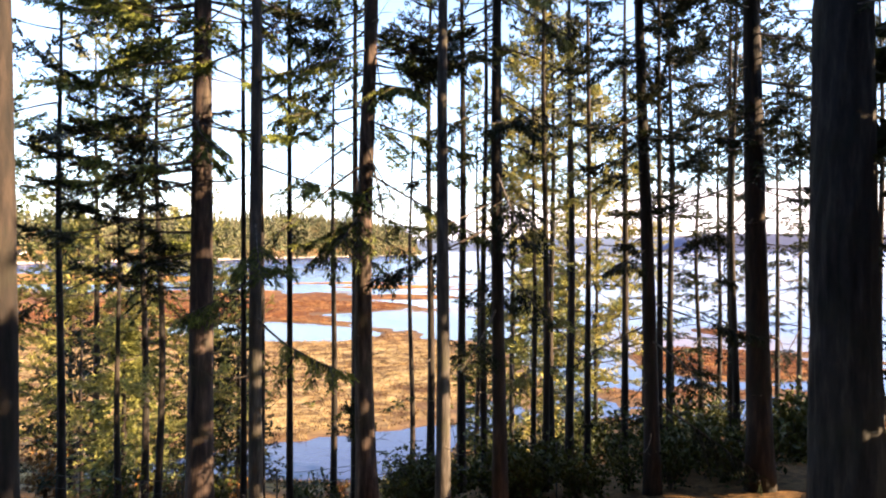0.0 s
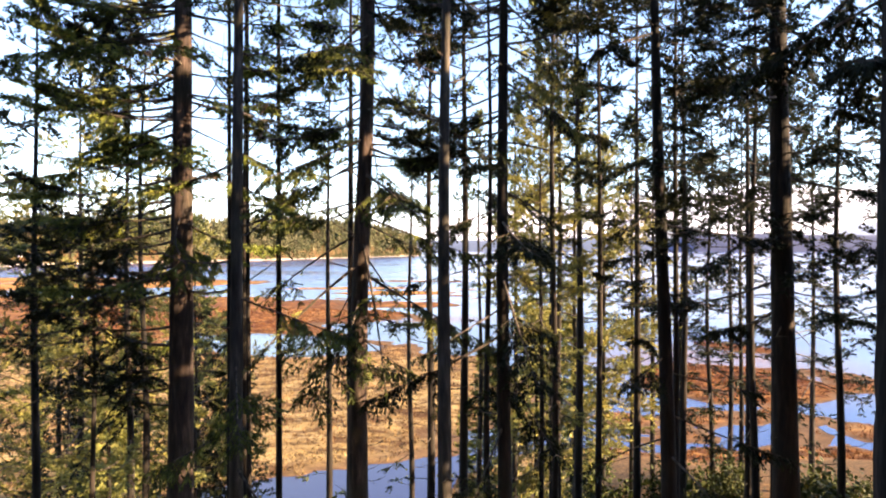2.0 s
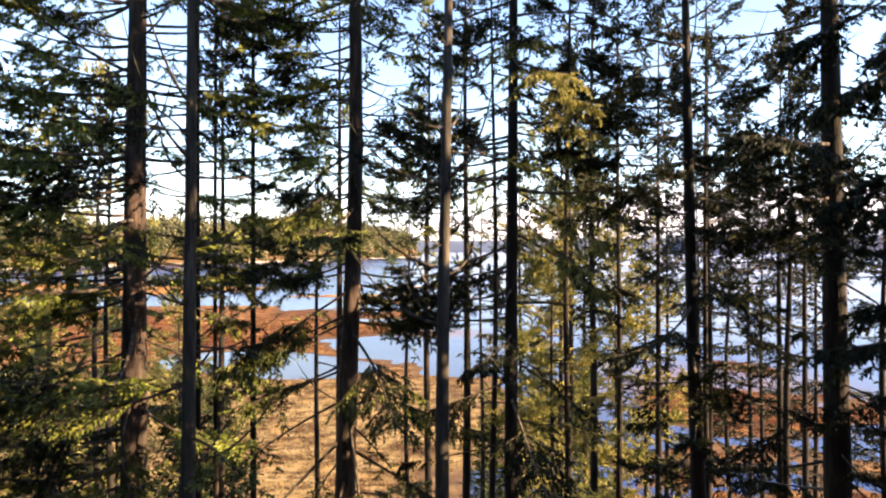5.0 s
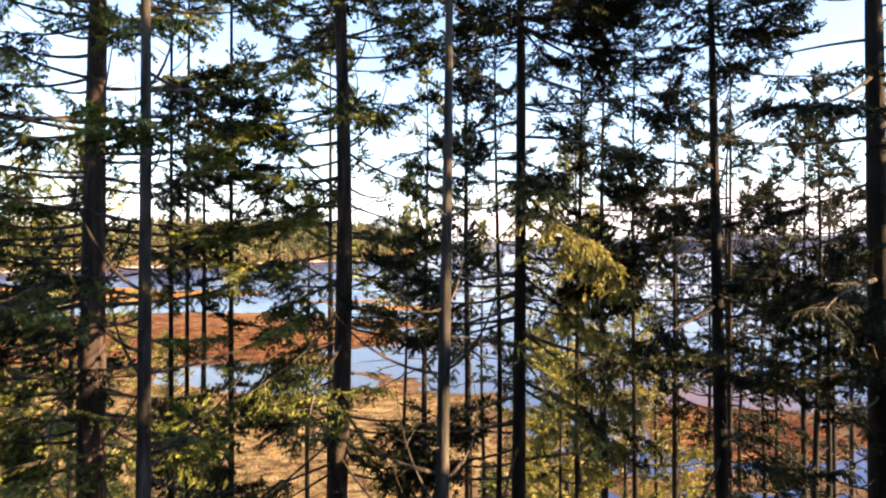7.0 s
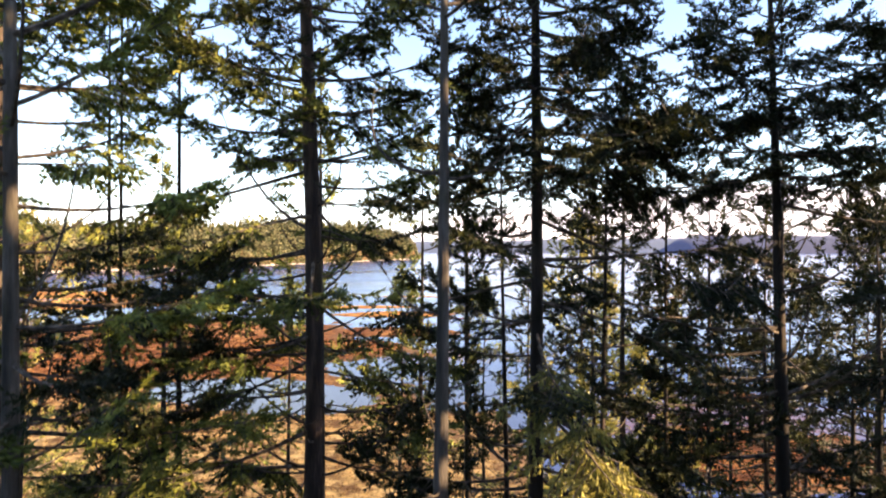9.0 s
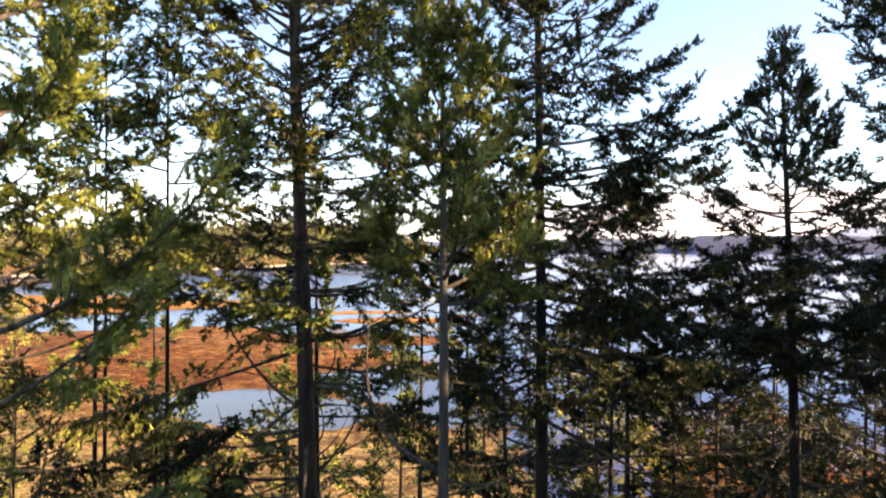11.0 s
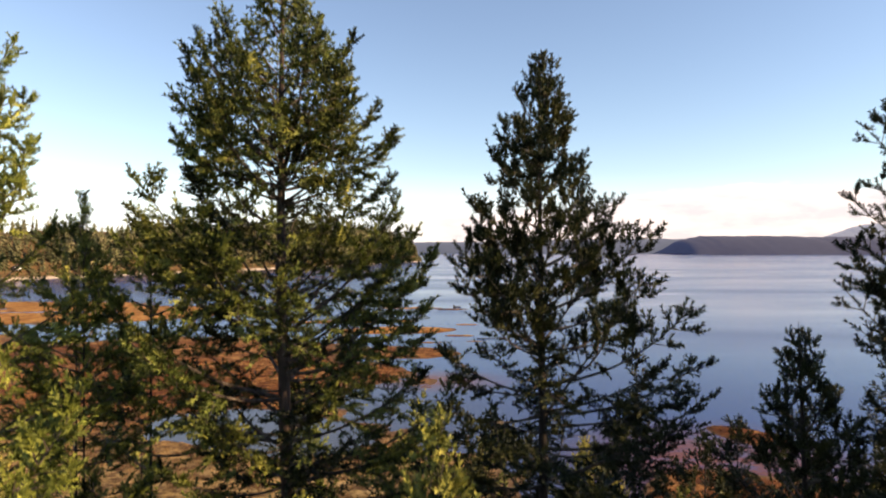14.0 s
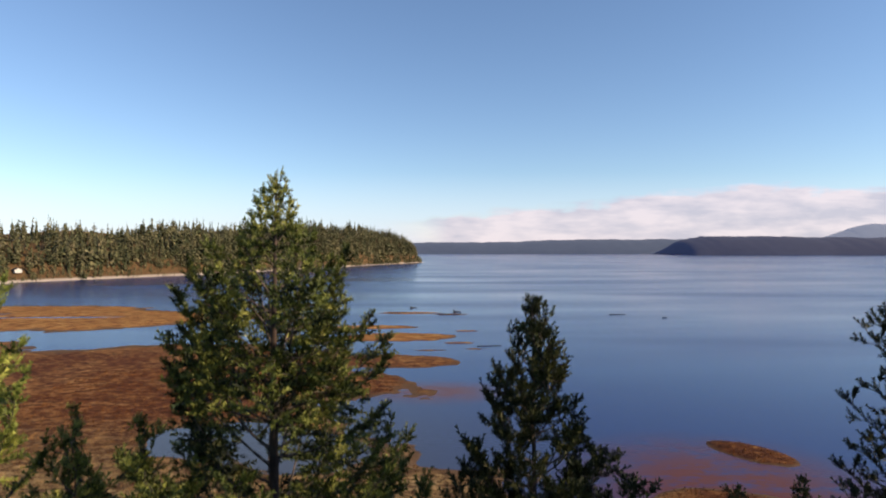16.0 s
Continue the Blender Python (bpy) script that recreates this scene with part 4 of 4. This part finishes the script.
conifer("fir_tree", "young dark fir with drooping boughs", -6.3, 11.6, z_at(-6.3, 11.6), 14.5, 0.07,
        [(14.5, 13.9, 0.2, 0.8, 0.09, ("dense",), 50, 20), (13.9, 11.7, 1.0, 1.9, 0.10, ("curtain", "mid", "hang"), 8, -14), (11.7, 9.0, 1.2, 0.7, 0.5, ("bare", "sparse"), -5, -12)], NEEDLES_DARK, 77, BARK)
conifer("spruce_tree", "slender olive-green spruce with a pointed top", -3.42, 11.3, z_at(-3.42, 11.3), 25.5, 0.05,
        [(25.5, 24.7, 0.12, 0.36, 0.07, ("upright",), 65, 45), (24.7, 22.9, 0.4, 0.9, 0.10, ("upright", "dense"), 40, 15), (22.9, 16.0, 0.8, 0.5, 0.7, ("bare", "sparse", "bare"), 5, -8)], NEEDLES, 57, BARK)
for x, y, top in ((-3.05, 11.9, 25.2), (-4.1, 12.3, 24.6)):
    conifer("spruce_tree", "dense dark olive spruce between the tall firs", x, y, z_at(x, y), top, 0.07,
            [(top, top - 0.5, 0.12, 0.3, 0.08, ("brush",), 65, 45), (top - 0.5, top - 2.6, 0.4, 1.0, 0.12, ("curtain", "brush"), 35, 8), (top - 2.6, 16.0, 0.9, 0.5, 0.8, ("bare", "sparse", "bare"), 5, -8)], NEEDLES, 71, BARK)
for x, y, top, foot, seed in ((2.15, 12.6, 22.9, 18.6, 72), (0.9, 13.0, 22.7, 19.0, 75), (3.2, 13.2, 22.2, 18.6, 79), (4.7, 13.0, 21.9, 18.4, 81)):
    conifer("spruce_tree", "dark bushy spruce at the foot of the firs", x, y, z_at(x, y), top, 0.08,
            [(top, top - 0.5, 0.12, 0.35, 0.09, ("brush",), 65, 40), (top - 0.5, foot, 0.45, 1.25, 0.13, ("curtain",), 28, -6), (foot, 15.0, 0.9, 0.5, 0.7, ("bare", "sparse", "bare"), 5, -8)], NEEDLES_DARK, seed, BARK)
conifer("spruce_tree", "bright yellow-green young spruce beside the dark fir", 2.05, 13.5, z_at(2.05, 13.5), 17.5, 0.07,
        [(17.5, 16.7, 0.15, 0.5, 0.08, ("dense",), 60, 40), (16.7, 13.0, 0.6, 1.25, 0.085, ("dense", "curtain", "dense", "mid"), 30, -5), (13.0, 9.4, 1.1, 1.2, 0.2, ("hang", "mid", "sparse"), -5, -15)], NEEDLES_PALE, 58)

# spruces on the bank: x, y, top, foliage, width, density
# dark and pale foliage here puts shade and sun into the trees' colour
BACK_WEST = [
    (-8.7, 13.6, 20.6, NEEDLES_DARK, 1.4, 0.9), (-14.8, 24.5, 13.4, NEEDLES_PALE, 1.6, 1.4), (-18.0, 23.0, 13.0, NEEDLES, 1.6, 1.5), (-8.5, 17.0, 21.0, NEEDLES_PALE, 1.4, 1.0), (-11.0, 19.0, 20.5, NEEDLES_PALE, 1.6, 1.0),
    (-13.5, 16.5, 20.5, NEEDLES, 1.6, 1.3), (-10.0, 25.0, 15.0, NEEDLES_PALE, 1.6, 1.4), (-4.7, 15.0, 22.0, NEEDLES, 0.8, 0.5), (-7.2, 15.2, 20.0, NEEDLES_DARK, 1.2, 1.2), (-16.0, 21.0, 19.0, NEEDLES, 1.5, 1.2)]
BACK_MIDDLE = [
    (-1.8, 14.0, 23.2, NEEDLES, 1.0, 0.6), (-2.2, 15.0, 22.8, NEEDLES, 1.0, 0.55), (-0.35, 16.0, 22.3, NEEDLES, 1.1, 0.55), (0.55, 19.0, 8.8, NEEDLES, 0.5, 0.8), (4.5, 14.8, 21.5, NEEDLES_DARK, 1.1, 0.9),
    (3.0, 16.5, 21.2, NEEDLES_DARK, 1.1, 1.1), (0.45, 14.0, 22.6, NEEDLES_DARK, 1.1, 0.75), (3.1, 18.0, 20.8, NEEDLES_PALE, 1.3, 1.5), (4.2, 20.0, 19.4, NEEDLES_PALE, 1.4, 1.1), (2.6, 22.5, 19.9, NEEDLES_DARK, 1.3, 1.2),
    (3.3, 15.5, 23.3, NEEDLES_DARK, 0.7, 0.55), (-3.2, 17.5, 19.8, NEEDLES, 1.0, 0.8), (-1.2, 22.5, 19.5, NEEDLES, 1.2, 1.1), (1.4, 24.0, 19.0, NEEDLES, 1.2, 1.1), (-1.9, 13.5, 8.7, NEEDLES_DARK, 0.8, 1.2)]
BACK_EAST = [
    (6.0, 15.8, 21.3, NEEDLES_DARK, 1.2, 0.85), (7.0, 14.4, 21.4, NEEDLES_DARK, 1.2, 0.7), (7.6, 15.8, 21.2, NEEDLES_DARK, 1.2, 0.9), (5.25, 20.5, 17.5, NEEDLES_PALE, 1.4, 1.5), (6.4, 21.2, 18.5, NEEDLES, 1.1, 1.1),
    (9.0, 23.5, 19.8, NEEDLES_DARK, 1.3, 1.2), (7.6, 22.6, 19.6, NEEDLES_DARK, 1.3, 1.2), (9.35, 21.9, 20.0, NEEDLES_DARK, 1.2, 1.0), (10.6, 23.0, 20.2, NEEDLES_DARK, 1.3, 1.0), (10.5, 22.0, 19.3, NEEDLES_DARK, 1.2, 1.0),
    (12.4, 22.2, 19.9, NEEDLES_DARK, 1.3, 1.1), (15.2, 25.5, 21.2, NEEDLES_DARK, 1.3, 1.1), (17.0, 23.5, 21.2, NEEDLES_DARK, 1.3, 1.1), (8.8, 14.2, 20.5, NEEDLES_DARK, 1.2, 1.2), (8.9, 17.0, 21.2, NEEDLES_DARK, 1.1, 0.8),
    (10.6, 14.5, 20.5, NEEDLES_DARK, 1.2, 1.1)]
for k, (x, y, top, leaf, wide, dense) in enumerate(BACK_WEST + BACK_MIDDLE + BACK_EAST):
    g = z_at(x, y)
    h = top - g
    high = -4 < x < 2 or top > 21.5 or y < 17 and leaf is NEEDLES_DARK
    zones = [(top, top - 1.2, 0.2, 0.6 * wide, 0.14 / dense, ("dense",), 60, 40), (top - 1.2, top - (0.28 if high else 0.38) * h, 0.6 * wide, 1.5 * wide, 0.22 / dense, ("dense", "mid"), 36, 8),
             (top - (0.28 if high else 0.38) * h, top - (0.38 if high else 0.75) * h, 1.5 * wide, 1.7 * wide, 0.36 / dense, ("mid", "sparse"), 6, -10), (top - 0.75 * h, top - 0.92 * h, 1.2, 0.8, 0.5, ("bare", "sparse", "bare"), 0, -10)]
    if leaf is NEEDLES_PALE:  # full to the foot, out in the light
        zones = [(a, b, c, d, e, ("dense", "mid", "dense") if j == 2 else f, p, q) for j, (a, b, c, d, e, f, p, q) in enumerate(zones)]
    what = {"olive_needles": "olive-green", "pale_needles": "pale sunlit green", "sunlit_green_needles": "yellow-green", "dark_needles": "dark shaded"}[leaf.name]
    conifer("spruce_tree", what + " spruce on the bank above the marsh", x, y, g, top, 0.014 * h * 0.5, zones, leaf, 60 + k, coarse=True)


def bushy_crown(seed, leaf_material, n=1150):
    """A young spruce's full crown: whorls of sagging boughs set with shoots, 10 m high and 2.2 m out at the foot."""
    r = np.random.default_rng(seed)
    u = r.uniform(0, 1, n) ** 1.25
    whorl = np.round(u * 22) / 22 + r.normal(0, 0.007, n)
    arm = r.integers(0, 7, n)
    a = arm * 0.9 + whorl * 61 + r.normal(0, 0.16, n)
    f = r.uniform(0.25, 1.0, n)
    reach = (0.10 + 2.1 * (1 - u) ** 0.85) * f * (0.8 + 0.25 * np.sin(arm * 2.3 + whorl * 40))
    base = np.stack([np.cos(a) * reach, np.sin(a) * reach, 0.7 + 9.3 * whorl + 0.30 * (0.5 - f) * (1 - u)], 1)
    way = np.stack([np.cos(a + r.normal(0, 0.7, n)), np.sin(a + r.normal(0, 0.7, n)), r.normal(-0.05, 0.35, n)], 1)
    return mesh("crown", *shoots(base, way, r.uniform(0.25, 0.5, n), r, 3, 3, 0.13), leaf_material)


# young spruces at the foot of the bank
BUSHY = {leaf.name: bushy_crown(560 + k, leaf) for k, leaf in enumerate((NEEDLES, NEEDLES_DARK, NEEDLES_PALE))}
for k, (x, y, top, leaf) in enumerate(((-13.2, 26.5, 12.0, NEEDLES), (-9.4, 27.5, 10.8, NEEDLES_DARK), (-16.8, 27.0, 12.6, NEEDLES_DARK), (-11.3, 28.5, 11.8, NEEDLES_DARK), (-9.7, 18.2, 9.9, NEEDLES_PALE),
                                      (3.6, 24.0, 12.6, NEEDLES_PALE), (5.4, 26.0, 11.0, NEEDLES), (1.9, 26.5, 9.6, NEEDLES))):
    what = {"olive_needles": "olive-green", "pale_needles": "pale sunlit green", "dark_needles": "dark shaded"}[leaf.name]
    tree = tagged(new("spruce_tree"), what + " bushy young spruce above the marsh", "tree", "trees at the forest edge")
    g = z_at(x, y)
    tall = (top - g) / 10
    tree.matrix_basis = pose(x, y, g, 0, 0, 57 * k) @ Matrix.Diagonal((0.6 + 0.35 * tall, 0.6 + 0.35 * tall, tall, 1))
    child("trunk", STEM, tree, Matrix.Diagonal((0.55, 0.55, 0.76, 1)))
    child("crown", BUSHY[leaf.name], tree)


# ---- undergrowth ----
def leafy(points, size, rng):
    """Loose pointed leaves round the points."""
    k = len(points)
    d = rng.normal(0, 1, (k, 3)); d /= np.linalg.norm(d, axis=1)[:, None]
    e = np.cross(d, rng.normal(0, 1, (k, 3))); e /= np.linalg.norm(e, axis=1)[:, None] + 1e-9
    ln = size * rng.uniform(0.6, 1.3, (k, 1))
    v = np.stack([points, points + d * ln * 0.5 + e * ln * 0.32, points + d * ln, points + d * ln * 0.5 - e * ln * 0.32], 1).reshape(-1, 3)
    return v, np.arange(4 * k).reshape(-1, 4)


def shrub_meshes(seed, leaf_material):
    rng = np.random.default_rng(seed)
    stems, pts = [], []
    for _ in range(11):
        a, out, h = rng.uniform(0, 6.28), rng.uniform(0.15, 0.55), rng.uniform(0.5, 1.1)
        s = np.linspace(0, 1, 6)
        line = np.stack([math.cos(a) * out * s ** 1.4, math.sin(a) * out * s ** 1.4, h * s], 1) + rng.normal(0, 0.015, (6, 3)) * s[:, None]
        stems.append(tube(line, 0.011 * (1.1 - s), 3, False))
        for f in rng.uniform(0.25, 1.0, 42):
            p = np.array([np.interp(f, s, line[:, i]) for i in range(3)])
            pts.append(p + rng.normal(0, 0.10, 3))
    pts = np.array(pts)
    pts[:, 2] = np.maximum(pts[:, 2], 0.03)
    return mesh("stems", *joined(stems), TWIG), mesh("leaves", *leafy(pts, 0.10, rng), leaf_material)


SHRUBS = [shrub_meshes(900 + k, SHRUB) for k in range(4)]
RUSSETS = [shrub_meshes(950 + k, RUSSET) for k in range(2)]
rng = np.random.default_rng(91)


def shrub(x, y, size, russet=False):
    kind = RUSSETS if russet else SHRUBS
    stems, leaves = kind[int(rng.integers(0, len(kind)))]
    ob = tagged(new("shrub"), "russet-leaved shrub on the bank" if russet else "dark evergreen shrub on the leaf-strewn bank", "shrub", "undergrowth on the bank")
    ob.matrix_basis = pose(x, y, z_at(x, y) - 0.05, 0, 0, rng.uniform(0, 360)) @ Matrix.Scale(size, 4)
    child("wood", stems, ob)
    child("foliage", leaves, ob)


for _ in range(58):
    x, y = rng.uniform(0.5, 15), rng.uniform(12.2, 22)
    shrub(x, y, rng.uniform(0.9, 1.7))
for _ in range(22):
    x, y = rng.uniform(-0.8, 7.6), rng.uniform(10.9, 13.0)
    shrub(x, y, rng.uniform(0.8, 1.35))
for _ in range(14):
    x, y = rng.uniform(-4.5, 1), rng.uniform(14, 25)
    shrub(x, y, rng.uniform(0.7, 1.2), rng.random() < 0.3)
for _ in range(16):
    x, y = rng.uniform(-14, -5), rng.uniform(11, 22)
    shrub(x, y, rng.uniform(0.9, 1.6), rng.random() < 0.3)


def bare_stems(name, label, x, y, count, tall, lean, material, seed):
    """A clump of thin leafless stems."""
    r = np.random.default_rng(seed)
    ob = tagged(new(name), label, "sapling", "bare stems on the bank")
    ob.location = (x, y, z_at(x, y) - 0.05)
    for _ in range(count):
        s = np.linspace(0, 1, 7)
        h = tall * r.uniform(0.6, 1.15)
        dx, dy = r.normal(lean, 0.10), r.normal(0, 0.12)
        line = np.stack([dx * h * s + r.normal(0, 0.02), dy * h * s ** 1.3, h * s], 1)
        line[:, :2] += r.uniform(-0.35, 0.35, 2)
        pieces = [tube(line, 0.013 * (1.1 - s), 5)]
        for _ in range(4):
            f = r.uniform(0.4, 0.9)
            p = np.array([np.interp(f, s, line[:, i]) for i in range(3)])
            q = p + np.array([r.normal(0, 0.12), r.normal(0, 0.12), r.uniform(0.12, 0.35)])
            pieces.append(tube([p, (p + q) / 2, q], [0.005, 0.004, 0.002], 3, False))
        child("stem", mesh("stem", *joined(pieces), material), ob)


bare_stems("sapling", "clump of thin leafless saplings", -4.3, 12.6, 6, 2.6, 0.02, TWIG, 1)
bare_stems("sapling", "clump of thin leafless saplings", -5.4, 12.2, 5, 2.4, 0.05, TWIG, 2)
bare_stems("sapling", "pale dead saplings leaning among shrubs", 2.3, 14.5, 4, 1.9, 0.10, DEADWOOD, 3)
bare_stems("sapling", "pale dead saplings leaning among shrubs", 1.4, 15.5, 3, 1.7, 0.06, DEADWOOD, 4)
bare_stems("sapling", "clump of thin leafless saplings", 0.9, 16.5, 4, 2.4, -0.05, TWIG, 5)


def wire_fence():
    """A light wire fence along the brow of the bank."""
    ob = tagged(new("wire_fence"), "thin three-wire fence on slim metal posts", "fence")
    metal = plain_material("dull_wire", (0.10, 0.10, 0.10), 0.5, 0.8)
    x0, x1, y0, n = -9.0, 2.2, 11.9, 5
    posts = [(x0 + (x1 - x0) * k / (n - 1), y0 + 0.4 * math.sin(k)) for k in range(n)]
    for x, y in posts:
        g = z_at(x, y)
        v, f = tube([(x, y, g - 0.3), (x, y, g + 0.5), (x, y, g + 1.05)], [0.018, 0.018, 0.016], 6)
        child("post", mesh("post", v, f, metal), ob)
    for hgt in (0.45, 0.72, 0.98):
        pts = []
        for (xa, ya), (xb, yb) in zip(posts, posts[1:]):
            for t in np.linspace(0, 1, 8, endpoint=False):
                za, zb = z_at(xa, ya), z_at(xb, yb)
                pts.append((xa + (xb - xa) * t, ya + (yb - ya) * t, za + (zb - za) * t + hgt - 0.16 * t * (1 - t)))
        child("wire", mesh("wire", *tube(pts, [0.006] * len(pts), 4), metal), ob)


wire_fence()


def marsh_grass():
    """Upright dry blades over the nearer marsh."""
    r = np.random.default_rng(8)
    x, y = r.uniform(-75, 48, 56000), 28 + 110 * r.random(56000) ** 1.5
    z = height(x, y)
    keep = (z > 0.06) & (z < 0.6)
    x, y, z = x[keep], y[keep], z[keep]
    n = len(x)
    out = []
    for _ in range(4):
        a = r.uniform(0, 6.28, n)
        h = r.uniform(0.10, 0.32, n)
        bx, by = x + r.normal(0, 0.12, n), y + r.normal(0, 0.12, n)
        w = 0.035
        tip = np.stack([bx + r.normal(0, 0.14, n), by + r.normal(0, 0.14, n), z + h], 1)
        out.append(np.stack([np.stack([bx - w * np.cos(a), by - w * np.sin(a), z - 0.02], 1), np.stack([bx + w * np.cos(a), by + w * np.sin(a), z - 0.02], 1), tip], 1))
    v = np.concatenate(out).reshape(-1, 3)
    return mesh("marsh_grass", v, np.arange(len(v)).reshape(-1, 3), GRASS)


tagged(new("marsh_grass", marsh_grass()), "dry orange-brown grass covering the tidal marsh", "grass", kind="stuff")


# ---- on the water and the far shore ----
def driftwood(x, y, length, radius, turn, roots, seed):
    r = np.random.default_rng(seed)
    ob = tagged(new("driftwood"), "stranded dark driftwood log with a root end" if roots else "long dark driftwood log lying on the flats", "driftwood", "driftwood on the flats")
    s = np.linspace(-0.5, 0.5, 9)
    z0 = max(z_at(x, y), 0) + radius * 0.7
    ob.matrix_basis = pose(x, y, z0, 0, 0, turn)
    line = np.stack([s * length, 0.1 * np.sin(s * 4), 0.12 * radius * np.sin(s * 9)], 1)
    child("log", mesh("log", *tube(line, radius * (1 - 0.5 * (s + 0.5)), 9), BARK_GREY, True), ob)
    if roots:
        for k in range(9):
            a = k * 0.72
            e = np.array([-0.5 * length - r.uniform(0.1, 0.6), math.cos(a) * r.uniform(0.4, 0.9), abs(math.sin(a)) * r.uniform(0.5, 1.2) - 0.1])
            b = np.array([-0.5 * length + 0.2, 0, 0])
            child("root", mesh("root", *tube([b, b * 0.45 + e * 0.55 + r.normal(0, 0.06, 3), e], [0.26, 0.17, 0.05], 5), BARK_GREY), ob)


for k, (x, y, l, rr, turn, roots) in enumerate([(6.4, 262, 3, 0.26, 8, True), (-13, 280, 3, 0.24, 30, True), (4, 252, 12, 0.13, 3, False), (-18, 258, 10, 0.16, -4, False),
                                               (72, 252, 7, 0.16, 5, False), (87, 240, 2, 0.2, -12, False), (13, 172, 7, 0.12, 4, False)]):
    driftwood(x, y, l, rr, turn, roots, k)


def house(x, y, w, d, h, label, wall_col):
    ob = tagged(new("house"), label, "house", "houses on the headland")
    g = z_at(x, y)
    ob.matrix_basis = pose(x, y, g - 0.4, 0, 0, -35)
    siding = plain_material("painted_siding", wall_col, 0.6)
    roofing = plain_material("dark_shingle", (0.07, 0.07, 0.075), 0.8)
    glass = plain_material("window_glass", (0.03, 0.04, 0.05), 0.1)
    v = [(-w, -d, 0), (w, -d, 0), (w, d, 0), (-w, d, 0), (-w, -d, h), (w, -d, h), (w, d, h), (-w, d, h), (-w, 0, h + d * 0.6), (w, 0, h + d * 0.6)]
    child("wall", mesh("wall", v, [(0, 1, 5, 4), (1, 2, 6, 9, 5), (2, 3, 7, 6), (3, 0, 4, 8, 7)], siding), ob)
    for sgn in (-1, 1):
        e = 0.35
        a = [(-w - e, sgn * (d + e), h - 0.2), (w + e, sgn * (d + e), h - 0.2), (w + e, 0, h + d * 0.6 + 0.05), (-w - e, 0, h + d * 0.6 + 0.05)]
        b = [(p[0], p[1], p[2] + 0.18) for p in a]
        child("roof", mesh("roof", a + b, [(0, 1, 2, 3), (4, 7, 6, 5), (0, 4, 5, 1), (1, 5, 6, 2), (2, 6, 7, 3), (3, 7, 4, 0)], roofing), ob)
    for k in range(3):
        cx = (k - 1) * w * 0.6
        q = [(cx - 0.5, -d - 0.03, 1.1), (cx + 0.5, -d - 0.03, 1.1), (cx + 0.5, -d - 0.03, 2.3), (cx - 0.5, -d - 0.03, 2.3)]
        q += [(p[0], p[1] + 0.1, p[2]) for p in q]
        child("window", mesh("window", q, [(0, 1, 2, 3), (0, 4, 5, 1), (1, 5, 6, 2), (2, 6, 7, 3), (3, 7, 4, 0)], glass), ob)


for (hx, hy), (w, d, h) in zip(HOUSES, [(4.5, 3, 4.5), (4, 3, 4), (3.6, 2.5, 2.4)]):
    house(hx, hy, w, d, h, "small white house among the headland conifers", (0.62, 0.60, 0.56))
